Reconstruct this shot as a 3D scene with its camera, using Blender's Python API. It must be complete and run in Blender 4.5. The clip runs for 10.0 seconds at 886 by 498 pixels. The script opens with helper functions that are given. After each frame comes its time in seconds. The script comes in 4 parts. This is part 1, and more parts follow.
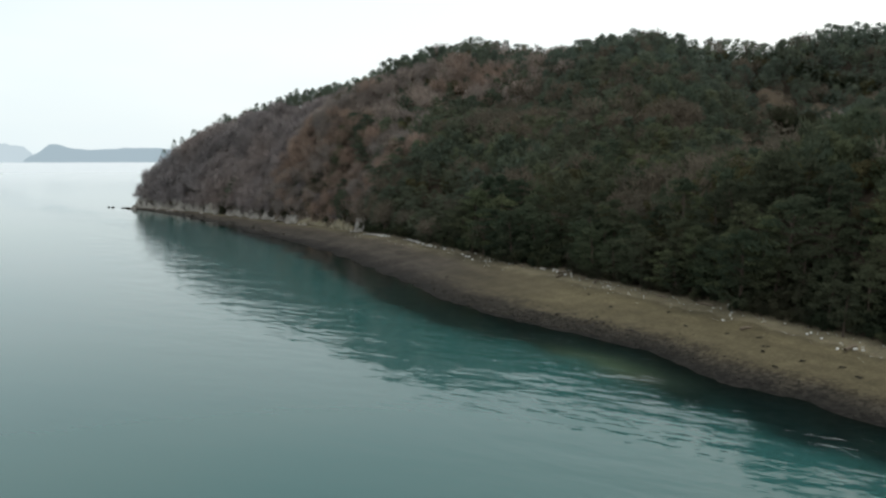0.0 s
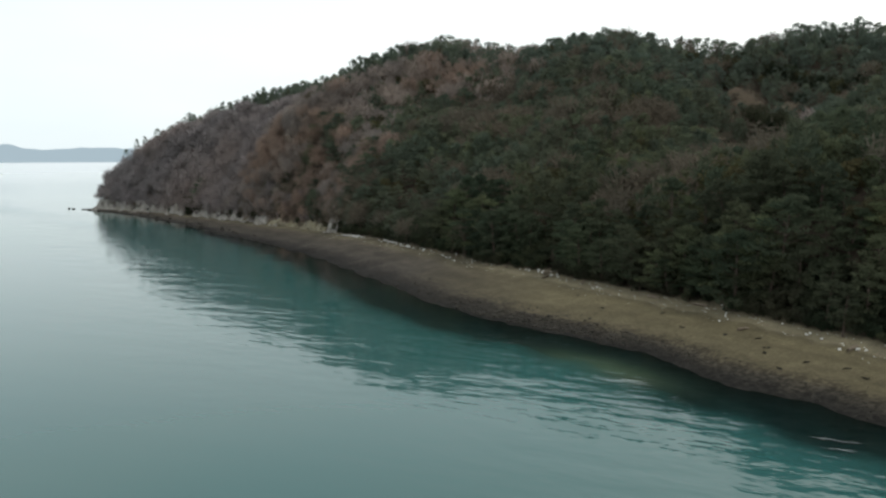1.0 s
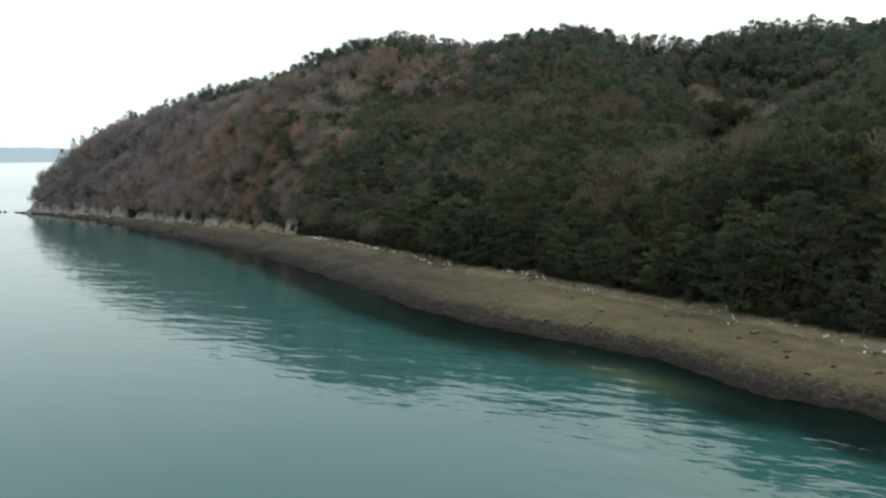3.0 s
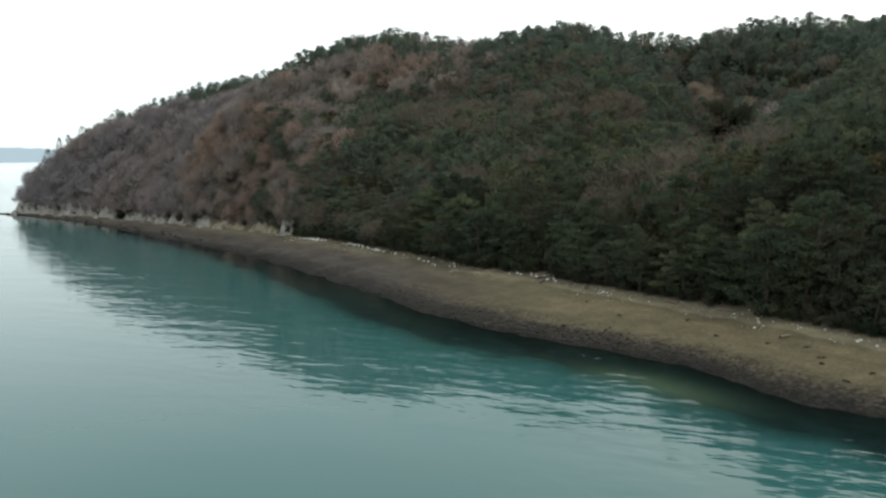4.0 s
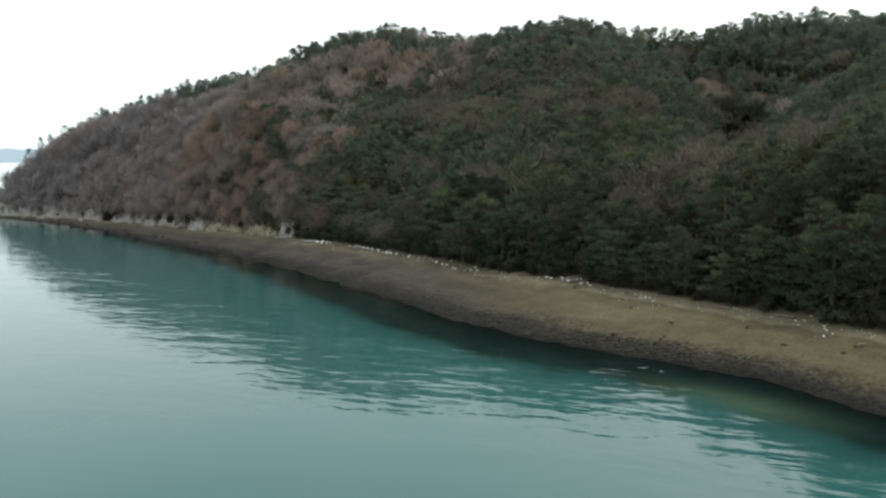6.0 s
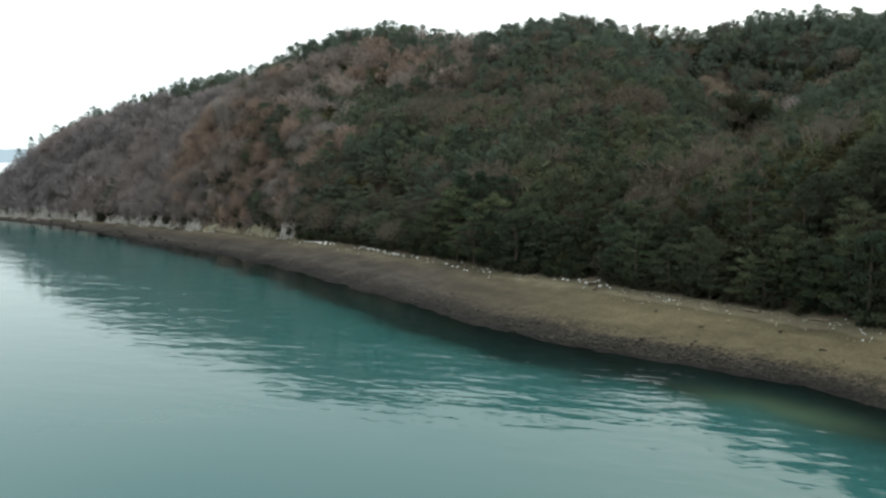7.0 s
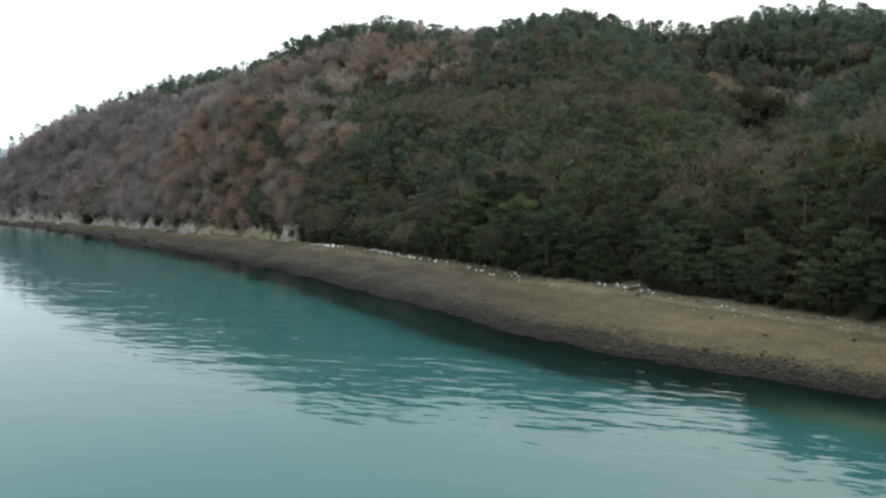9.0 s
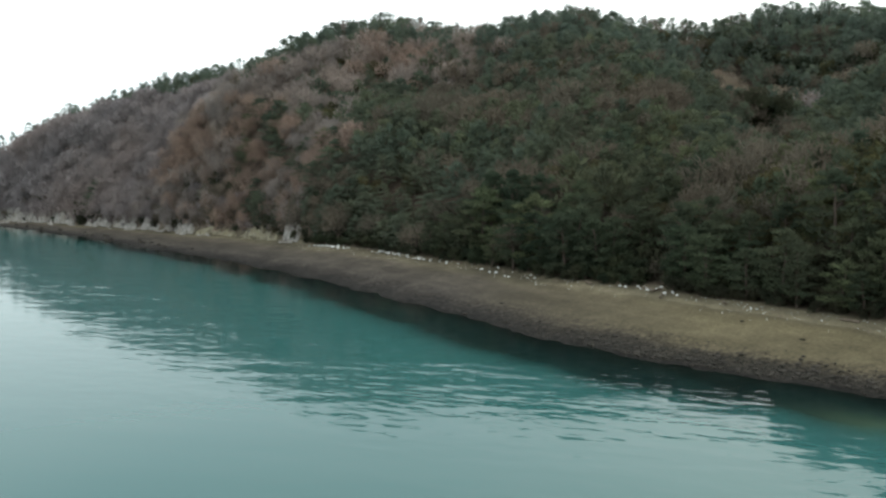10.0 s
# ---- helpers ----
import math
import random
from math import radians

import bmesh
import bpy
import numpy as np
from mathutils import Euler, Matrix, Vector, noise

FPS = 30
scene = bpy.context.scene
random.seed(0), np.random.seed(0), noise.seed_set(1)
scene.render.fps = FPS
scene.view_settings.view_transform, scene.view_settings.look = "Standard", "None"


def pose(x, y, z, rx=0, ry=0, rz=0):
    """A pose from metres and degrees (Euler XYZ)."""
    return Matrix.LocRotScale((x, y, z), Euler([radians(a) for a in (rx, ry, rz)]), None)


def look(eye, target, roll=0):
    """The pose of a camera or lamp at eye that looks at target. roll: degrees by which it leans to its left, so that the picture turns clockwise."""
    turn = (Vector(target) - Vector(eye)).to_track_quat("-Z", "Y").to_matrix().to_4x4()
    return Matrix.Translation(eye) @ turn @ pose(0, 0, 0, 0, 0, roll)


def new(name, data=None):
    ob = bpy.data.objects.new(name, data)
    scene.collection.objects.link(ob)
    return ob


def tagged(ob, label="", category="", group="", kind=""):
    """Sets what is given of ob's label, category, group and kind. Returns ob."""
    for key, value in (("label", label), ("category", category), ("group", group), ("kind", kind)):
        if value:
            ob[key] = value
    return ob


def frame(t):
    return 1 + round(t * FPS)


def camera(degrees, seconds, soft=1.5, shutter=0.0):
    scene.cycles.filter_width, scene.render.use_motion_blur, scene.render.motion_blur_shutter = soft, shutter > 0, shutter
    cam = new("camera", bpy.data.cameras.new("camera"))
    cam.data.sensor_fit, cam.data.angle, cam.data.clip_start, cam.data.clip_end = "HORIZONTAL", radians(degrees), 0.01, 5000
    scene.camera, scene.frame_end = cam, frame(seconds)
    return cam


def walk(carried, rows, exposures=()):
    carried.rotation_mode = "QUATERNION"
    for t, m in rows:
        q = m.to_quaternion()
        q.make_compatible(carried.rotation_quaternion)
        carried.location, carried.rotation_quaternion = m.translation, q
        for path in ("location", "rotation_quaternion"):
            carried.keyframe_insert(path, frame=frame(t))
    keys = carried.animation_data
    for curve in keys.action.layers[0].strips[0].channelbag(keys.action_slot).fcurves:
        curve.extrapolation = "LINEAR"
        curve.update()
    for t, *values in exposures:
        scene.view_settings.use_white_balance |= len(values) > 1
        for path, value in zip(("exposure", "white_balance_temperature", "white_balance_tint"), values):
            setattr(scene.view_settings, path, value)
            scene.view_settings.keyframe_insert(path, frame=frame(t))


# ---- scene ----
cam = camera(55.3, 10.0, soft=2.5)
METRES, EYE, TILT, LEAN, TURN = 50.0, 21.6, -6.15, 0.0, 0.0
ROWS = [
    (0.0, 0.0, 0.0, 0.0, 0.0, 0.0, -0.0),
    (0.5, -0.0371, 0.0257, 0.0041, -1.31, -0.05, 0.23),
    (1.0, -0.0732, 0.0535, 0.0078, -2.63, -0.08, 0.45),
    (1.5, -0.1095, 0.0832, 0.0109, -3.96, -0.12, 0.66),
    (2.0, -0.1447, 0.1137, 0.0144, -5.26, -0.18, 0.88),
    (2.5, -0.1755, 0.1486, 0.0183, -6.21, -0.23, 1.07),
    (4.0, -0.2635, 0.2725, 0.0316, -7.96, -0.34, 1.44),
    (4.5, -0.2975, 0.3111, 0.0354, -8.38, -0.36, 1.52),
    (5.0, -0.3276, 0.3506, 0.0394, -8.76, -0.39, 1.61),
    (5.5, -0.3582, 0.3918, 0.0441, -9.17, -0.43, 1.72),
    (7.0, -0.453, 0.5139, 0.0574, -10.41, -0.54, 1.99),
    (7.5, -0.4864, 0.5524, 0.0612, -10.85, -0.57, 2.07),
    (8.0, -0.5173, 0.5924, 0.0664, -11.27, -0.62, 2.17),
    (8.5, -0.5488, 0.6334, 0.0719, -11.7, -0.67, 2.27),
    (9.0, -0.5796, 0.6737, 0.0771, -12.12, -0.71, 2.35),
    (9.5, -0.6122, 0.713, 0.0811, -12.56, -0.75, 2.42),
    (10.0, -0.6434, 0.7535, 0.0864, -12.98, -0.8, 2.5),
]
walk(cam, [(t, pose(0, 0, EYE, TILT, LEAN, TURN) @ pose(METRES * x, METRES * y, METRES * z, 90 + pitch, roll, yaw)) for t, x, y, z, yaw, pitch, roll in ROWS],
     exposures=((0.0, 0.03, 6160, 4), (2.5, 0.20, 6120, 3), (5.0, 0.37, 6080, 2), (7.5, 0.49, 6040, 1), (10.0, 0.58, 6000, 1)))

# ---- world and sun: a bright overcast winter sky ----
world = bpy.data.worlds.new("overcast_sky")
scene.world = world
world.use_nodes = True
wn, wl = world.node_tree.nodes, world.node_tree.links
wn.clear()
w_out = wn.new("ShaderNodeOutputWorld")
sky = wn.new("ShaderNodeTexSky")
sky.sky_type = "NISHITA"
sky.sun_disc = False
sky.sun_elevation, sky.sun_rotation = radians(38), radians(35)
sky.dust_density = 4.0
w_blue = wn.new("ShaderNodeBackground")
w_blue.inputs["Strength"].default_value = 0.12
wl.new(sky.outputs["Color"], w_blue.inputs["Color"])
w_coord = wn.new("ShaderNodeTexCoord")
w_map = wn.new("ShaderNodeMapping")
w_map.inputs["Scale"].default_value = (1.0, 1.0, 3.5)
w_noise = wn.new("ShaderNodeTexNoise")
w_noise.inputs["Scale"].default_value = 1.6
w_noise.inputs["Detail"].default_value = 4.0
w_ramp = wn.new("ShaderNodeValToRGB")
w_ramp.color_ramp.elements[0].position, w_ramp.color_ramp.elements[0].color = 0.3, (0.86, 0.93, 0.96, 1)
w_ramp.color_ramp.elements[1].position, w_ramp.color_ramp.elements[1].color = 0.62, (1.0, 1.0, 0.985, 1)
w_cloud = wn.new("ShaderNodeBackground")
w_mix = wn.new("ShaderNodeMixShader")
w_mix.inputs["Fac"].default_value = 0.86
wl.new(w_coord.outputs["Generated"], w_map.inputs["Vector"])
wl.new(w_map.outputs["Vector"], w_noise.inputs["Vector"])
wl.new(w_noise.outputs["Fac"], w_ramp.inputs["Fac"])
# the cloud thickens upwards from the bright haze along the horizon
w_up = wn.new("ShaderNodeSeparateXYZ")
w_thick = wn.new("ShaderNodeMapRange")
w_thick.inputs["From Min"].default_value, w_thick.inputs["From Max"].default_value = 0.12, 0.55
w_thick.inputs["To Min"].default_value, w_thick.inputs["To Max"].default_value = 1.08, 0.86
wl.new(w_coord.outputs["Generated"], w_up.inputs[0])
wl.new(w_up.outputs["Z"], w_thick.inputs["Value"])
wl.new(w_thick.outputs[0], w_cloud.inputs["Strength"])
wl.new(w_ramp.outputs["Color"], w_cloud.inputs["Color"])
wl.new(w_blue.outputs[0], w_mix.inputs[1])
wl.new(w_cloud.outputs[0], w_mix.inputs[2])
wl.new(w_mix.outputs[0], w_out.inputs["Surface"])

sun = new("sun", bpy.data.lights.new("sun", "SUN"))
sun.data.energy, sun.data.angle, sun.data.color = 1.1, radians(25), (1.0, 0.95, 0.88)
sun.matrix_world = look((60, -40, 90), (0, 0, 0))

# ---- the plan: s runs along the shore, n inland from the sea ----
AX, AY = 0.84, 0.5426
S_WATER = (-260, -60, 15, 36, 51, 70, 83, 95, 102, 112, 128, 141, 157, 170, 190, 207, 234, 270, 295, 349, 376, 390)
N_WATER = (62, 64, 65, 66.5, 67, 70, 69.2, 68.2, 69, 71.2, 74.6, 76.2, 80, 82.8, 84, 86, 86, 88.5, 89, 87.5, 83.5, 81)
S_BACK = (-260, -60, 20, 46, 67, 87, 105, 122, 145, 174, 191, 209, 226, 245, 278, 321, 352, 372, 384)
N_BACK = (84, 79, 79, 82.8, 87, 89.5, 93, 92, 97, 101, 100.5, 107, 108.5, 105.5, 103, 98.5, 91, 86.5, 84)
S_RIDGE = (-260, -60, 50, 80, 100, 115, 125, 135, 145, 155, 165, 175, 185, 194, 203, 212, 222, 231, 240, 250, 260, 270, 280, 292, 306, 320, 337, 350, 362, 370, 379)
N_RIDGE = (250, 262, 266, 265, 264, 261, 259, 257, 252, 245, 238, 225, 212, 201, 197, 194, 190, 186, 175, 164, 152, 147, 142, 135, 128, 123, 116, 109, 102, 97, 88)
Z_RIDGE = (48, 62, 66, 64.2, 62.4, 60, 58.8, 59.8, 62.2, 62.8, 59.7, 58.1, 58.6, 60.1, 59.3, 58.2, 57.2, 57.4, 60.2, 58.9, 50.6, 46.8, 47.6, 47.6, 45.0, 40.5, 37.5, 33, 28, 22, 10)
# spurs and gullies: n, s, width, height
SWELLS = ((193, 124, 32, -5.2), (102, 244, 22, 8.8), (158, 204, 14, -8.2), (144, 100, 14, -5.8), (207, 148, 14, -10.4), (165, 116, 22, -7.6),
          (102, 68, 14, 4.3), (102, 228, 22, 7.6), (207, 132, 22, -8.4), (172, 108, 32, -5.9), (151, 196, 14, -5.2), (113, 257, 8, 3.0), (120, 283, 11, -4.5), (188, 130, 9, -2.5))
CANOPY = 4.4


def smoothed(xs, ys, w):
    """A rounded line through the corners, as a table by s."""
    at = np.arange(-300.0, 430.0, 0.5)
    return np.mean([np.interp(at + o, xs, ys) for o in np.linspace(-w, w, 7)], axis=0)


TABLE_S = np.arange(-300.0, 430.0, 0.5)
WATER_TABLE, BACK_TABLE = smoothed(S_WATER, N_WATER, 5.0), smoothed(S_BACK, N_BACK, 6.0)
RIDGE_TABLE, TOP_TABLE = smoothed(S_RIDGE, N_RIDGE, 9.0), smoothed(S_RIDGE, Z_RIDGE, 4.0)


def line(table, s):
    return np.interp(s, TABLE_S, table)


def to_ns(x, y):
    return AX * x + AY * y, -AY * x + AX * y


def to_xy(n, s):
    return AX * n - AY * s, AY * n + AX * s


def ripple(n, s, size, seed):
    """Smooth unevenness between about -1 and 1."""
    r = np.random.RandomState(seed)
    out = 0.0
    for _ in range(7):
        a, k, f = r.uniform(0, 6.28), r.uniform(0.6, 1.7) * 6.28 / size, r.uniform(0, 6.28)
        out = out + np.sin(k * (np.cos(a) * n + np.sin(a) * s) + f)
    return out / 3.2


WATER_TABLE = WATER_TABLE + 0.7 * ripple(TABLE_S * 0, TABLE_S, 17, 5) + 0.35 * ripple(TABLE_S * 0, TABLE_S, 6, 6) + 0.28 * ripple(TABLE_S * 0, TABLE_S, 2.8, 9)
BACK_WORN_TABLE = BACK_TABLE + 0.5 * ripple(TABLE_S * 0, TABLE_S, 13, 8)


def shore(s):
    return line(WATER_TABLE, s)


def back(s):
    return line(BACK_WORN_TABLE, s)


def slope_share(n, s):
    """0 at the back of the beach, 1 on the ridge."""
    nb, nr = line(BACK_TABLE, s), line(RIDGE_TABLE, s)
    return (n - nb) / np.maximum(nr - nb, 6)


def hill(n, s):
    p, zr = slope_share(n, s), line(TOP_TABLE, s)
    g = np.where(p < 1, np.sin(np.pi / 2 * np.clip(p, 0, 1)) ** 0.9, np.cos(np.clip((p - 1) * 1.1, 0, np.pi)))
    z = 7 + (zr - 7) * g
    for a, b, w, h in SWELLS:
        z = z + h * np.exp(-((n - a) ** 2 + (s - b) ** 2) / (2 * w * w))
    return z - CANOPY * (1 + 0.6 * np.exp(-np.clip(n - line(BACK_TABLE, s), 0, 400) / 14))


CLEARINGS = ((210.5, 152.5, 4, 5, 1.0), (217, 126, 3.6, 7, 1.0), (214, 139, 3, 6, 1.0), (194, 147, 8, 3, 0.8), (174, 136, 6, 2.5, 0.5), (95, 106.3, 3.6, 2.4, 1.0))


def openness(n, s):
    out = np.zeros_like(np.asarray(n, float))
    for a, b, wn_, ws_, k in CLEARINGS:
        out = np.maximum(out, k * np.exp(-(((n - a) / wn_) ** 2 + ((s - b) / ws_) ** 2) ** 2))
    return out


def ground_height(n, s):
    n, s = np.asarray(n, float), np.asarray(s, float)
    nw, nb = shore(s), back(s)
    zb = np.interp(s, (185, 215, 350, 385), (2.8, 1.3, 1.0, 0.3))
    k = (n - nw) / np.maximum(nb - nw, 1.0)
    beach = zb * np.clip(k, 0, 1) ** 0.9 + 0.05 * ripple(n, s, 5, 1) * np.clip(k * 3, 0, 1) + 0.10 * np.exp(-((k - 0.8) / 0.05) ** 2)
    out, shelf = nw - n, np.interp(s, (40, 100, 140, 170, 218, 250), (8, 8.5, 7.5, 6.5, 4.5, 2.0)) + 0.8 * ripple(n, s, 14, 4)
    under = -np.minimum(0.026 * out + 0.5 * np.maximum(out - shelf, 0), 5.0 + 0.01 * out) + 0.05 * ripple(n, s, 4, 2) * np.clip(out / 4, 0, 1)
    top = hill(n, s) + 2.4 * np.clip(openness(n, s) * 1.5, 0, 1) * (n > 120)
    bank = np.clip((n - nb) / (3.0 + 0.5 * np.clip(top - 6, 0, 16)), 0, 1) ** np.interp(s, (198, 212), (0.7, 0.95))
    land = zb + bank * np.maximum(top - zb, 0.4) + 0.25 * ripple(n, s, 7, 3) * bank
    z = np.where(n < nw, under, np.where(n < nb, beach, land))
    end = np.clip((s - 375) / 12, 0, 1)
    z = z * (1 - end) + np.minimum(z, -4.0) * end
    far = np.clip((n - 330) / 60, 0, 1)
    return np.maximum(np.where(far > 0, z * (1 - far) - 9 * far, z), -9.0)


def ground_at(x, y):
    return float(ground_height(*to_ns(x, y)))


# ---- mesh and material helpers ----
def mesh_of(name, v, f, mat, smooth=False, tone=None, clump=None):
    me = bpy.data.meshes.new(name)
    me.from_pydata(np.asarray(v), [], np.asarray(f) if not isinstance(f, list) else f)
    if tone is not None:
        me.attributes.new("tone", "FLOAT", "POINT").data.foreach_set("value", np.asarray(tone, np.float32))
    if clump is not None:
        me.attributes.new("clump", "FLOAT", "POINT").data.foreach_set("value", np.asarray(clump, np.float32))
    if smooth:
        me.polygons.foreach_set("use_smooth", np.ones(len(me.polygons), bool))
    me.materials.append(mat)
    me.update()
    return me


def part(name, me, parent, label=""):
    ob = new(name, me)
    ob.parent = parent
    return tagged(ob, label)


class Nodes:
    """A short way to write a node material."""

    def __init__(self, name):
        self.mat = bpy.data.materials.new(name)
        self.mat.use_nodes = True
        self.tree = self.mat.node_tree
        self.tree.nodes.clear()
        self.out = self.tree.nodes.new("ShaderNodeOutputMaterial")

    def add(self, kind, **inputs):
        nd = self.tree.nodes.new(kind)
        for key, val in inputs.items():
            self.put(nd, key.replace("_", " "), val)
        return nd

    def put(self, nd, key, val):
        sock = nd.inputs[int(key[1:])] if key[0] == "i" and key[1:].isdigit() else nd.inputs[key]
        if isinstance(val, bpy.types.NodeSocket):
            self.tree.links.new(val, sock)
        else:
            sock.default_value = val

    def noise(self, size, detail=4.0, rough=0.55, vec=None, stretch=None):
        pos = vec or self.add("ShaderNodeNewGeometry").outputs["Position"]
        if stretch:
            pos = self.add("ShaderNodeMapping", Vector=pos, Scale=stretch).outputs[0]
        return self.add("ShaderNodeTexNoise", Vector=pos, Scale=1.0 / size, Detail=detail, Roughness=rough).outputs["Fac"]

    def ramp(self, fac, stops):
        nd = self.add("ShaderNodeValToRGB", Fac=fac)
        el = nd.color_ramp.elements
        while len(el) < len(stops):
            el.new(0.5)
        for e, (p, c) in zip(el, stops):
            e.position = p
            e.color = (c, c, c, 1) if isinstance(c, (int, float)) else (*c, 1)
        return nd.outputs["Color"]

    def mix(self, fac, a, b, how="MIX"):
        nd = self.tree.nodes.new("ShaderNodeMix")
        nd.data_type, nd.blend_type = "RGBA", how
        for i, val in ((0, fac), (6, a), (7, b)):
            if isinstance(val, bpy.types.NodeSocket):
                self.tree.links.new(val, nd.inputs[i])
            elif isinstance(val, (int, float)):
                nd.inputs[i].default_value = val
            else:
                nd.inputs[i].default_value = (*val, 1)
        return nd.outputs[2]

    def math(self, how, a, b=0.0, clamp=False):
        nd = self.tree.nodes.new("ShaderNodeMath")
        nd.operation, nd.use_clamp = how, clamp
        self.put(nd, "i0", a)
        self.put(nd, "i1", b)
        return nd.outputs[0]

    def attr(self, name):
        nd = self.tree.nodes.new("ShaderNodeAttribute")
        nd.attribute_name = name
        return nd.outputs["Fac"]

    def finish(self, color, rough=0.8, bump=None, depth=0.1, spec=0.3, **more):
        b = self.add("ShaderNodeBsdfPrincipled")
        self.put(b, "Base Color", color if isinstance(color, bpy.types.NodeSocket) else (*color, 1))
        self.put(b, "Roughness", rough)
        self.put(b, "Specular IOR Level", spec)
        for key, val in more.items():
            self.put(b, key.replace("_", " "), val)
        if bump is not None:
            nd = self.add("ShaderNodeBump", Height=bump, Distance=depth, Strength=1.0)
            self.tree.links.new(nd.outputs[0], b.inputs["Normal"])
        self.tree.links.new(b.outputs[0], self.out.inputs["Surface"])
        return self.mat


def foliage(name, dark, mid, light, tint, tint_size, other=None):
    """Leaves or needles: a tone for each tree, a grain for each tuft, and drifts of another tint over the slope."""
    m = Nodes(name)
    rnd = m.add("ShaderNodeObjectInfo").outputs["Random"]
    tone = m.math("FRACT", m.math("ADD", m.attr("tone"), rnd))
    base = m.ramp(tone, ((0.0, dark), (0.55, mid), (1.0, light)))
    drift = m.ramp(m.noise(tint_size, 3.0), ((0.42, 0.0), (0.62, 1.0)))
    base = m.mix(m.math("MULTIPLY", drift, 0.6), base, tint)
    if other:
        far = m.ramp(m.noise(tint_size * 1.7, 3.0, vec=m.add("ShaderNodeMapping", Vector=m.add("ShaderNodeNewGeometry").outputs["Position"], Location=(310, 120, 40)).outputs[0]), ((0.46, 0.0), (0.58, 1.0)))
        base = m.mix(m.math("MULTIPLY", far, 0.6), base, other)
    leaf = m.add("ShaderNodeNewGeometry").outputs["Random Per Island"]
    grain = m.math("ADD", m.math("MULTIPLY", leaf, 0.24), 0.88)
    grain = m.math("MULTIPLY", grain, m.math("ADD", m.math("MULTIPLY", m.attr("clump"), 0.26), 0.87))
    colour = m.mix(1.0, base, m.add("ShaderNodeCombineColor", Red=grain, Green=grain, Blue=grain).outputs[0], "MULTIPLY")
    front = m.add("ShaderNodeBsdfDiffuse", Color=colour)
    glow = m.add("ShaderNodeBsdfTranslucent", Color=colour)
    both = m.add("ShaderNodeMixShader", Fac=0.46, i1=front.outputs[0], i2=glow.outputs[0])
    m.tree.links.new(both.outputs[0], m.out.inputs["Surface"])
    return m.mat


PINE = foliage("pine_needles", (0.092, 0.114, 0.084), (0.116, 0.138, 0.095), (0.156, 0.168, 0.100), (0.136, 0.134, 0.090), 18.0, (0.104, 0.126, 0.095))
# needles grow paler and bluer up the slope: distance haze put into the colour
HIGH_PINE = foliage("haze_pine_needles", (0.110, 0.138, 0.110), (0.134, 0.162, 0.122), (0.168, 0.190, 0.128), (0.146, 0.156, 0.116), 18.0, (0.126, 0.154, 0.124))
MID_PINE = foliage("half_haze_needles", (0.066, 0.084, 0.058), (0.090, 0.110, 0.071), (0.134, 0.146, 0.080), (0.116, 0.112, 0.070), 16.0)
# near pines: the shade at the foot of the wood is painted into the needles
SHADE_PINE = foliage("near_shade_needles", (0.044, 0.060, 0.041), (0.071, 0.091, 0.056), (0.120, 0.136, 0.071), (0.096, 0.097, 0.063), 18.0)
SHRUB = foliage("evergreen_leaves", (0.034, 0.045, 0.029), (0.048, 0.060, 0.036), (0.070, 0.076, 0.044), (0.070, 0.062, 0.044), 9.0)
OLIVE = foliage("olive_leaves", (0.066, 0.066, 0.036), (0.092, 0.090, 0.046), (0.120, 0.112, 0.052), (0.100, 0.080, 0.048), 12.0)
TWIG = foliage("rusty_twigs", (0.219, 0.188, 0.170), (0.306, 0.257, 0.226), (0.377, 0.310, 0.269), (0.321, 0.251, 0.209), 22.0, (0.250, 0.224, 0.208))
BROWN_TWIG = foliage("brown_twigs", (0.114, 0.102, 0.080), (0.142, 0.124, 0.096), (0.168, 0.142, 0.109), (0.160, 0.126, 0.094), 14.0)
RUST_TWIG = foliage("rust_twigs", (0.233, 0.181, 0.151), (0.311, 0.233, 0.189), (0.370, 0.275, 0.222), (0.352, 0.250, 0.193), 16.0)
GREY_TWIG = foliage("grey_twigs", (0.216, 0.189, 0.186), (0.302, 0.263, 0.256), (0.370, 0.317, 0.304), (0.334, 0.265, 0.237), 24.0, (0.258, 0.231, 0.233))
GRASS = foliage("dry_grass_blades", (0.30, 0.25, 0.20), (0.36, 0.30, 0.23), (0.42, 0.35, 0.26), (0.32, 0.25, 0.19), 8.0)


def bark_material():
    m = Nodes("bark")
    n = m.noise(0.25, 5.0, stretch=(3, 3, 0.6))
    return m.finish(m.ramp(n, ((0.3, (0.045, 0.034, 0.027)), (0.7, (0.13, 0.10, 0.08)))), 0.9, n, 0.03, 0.1)


BARK = bark_material()


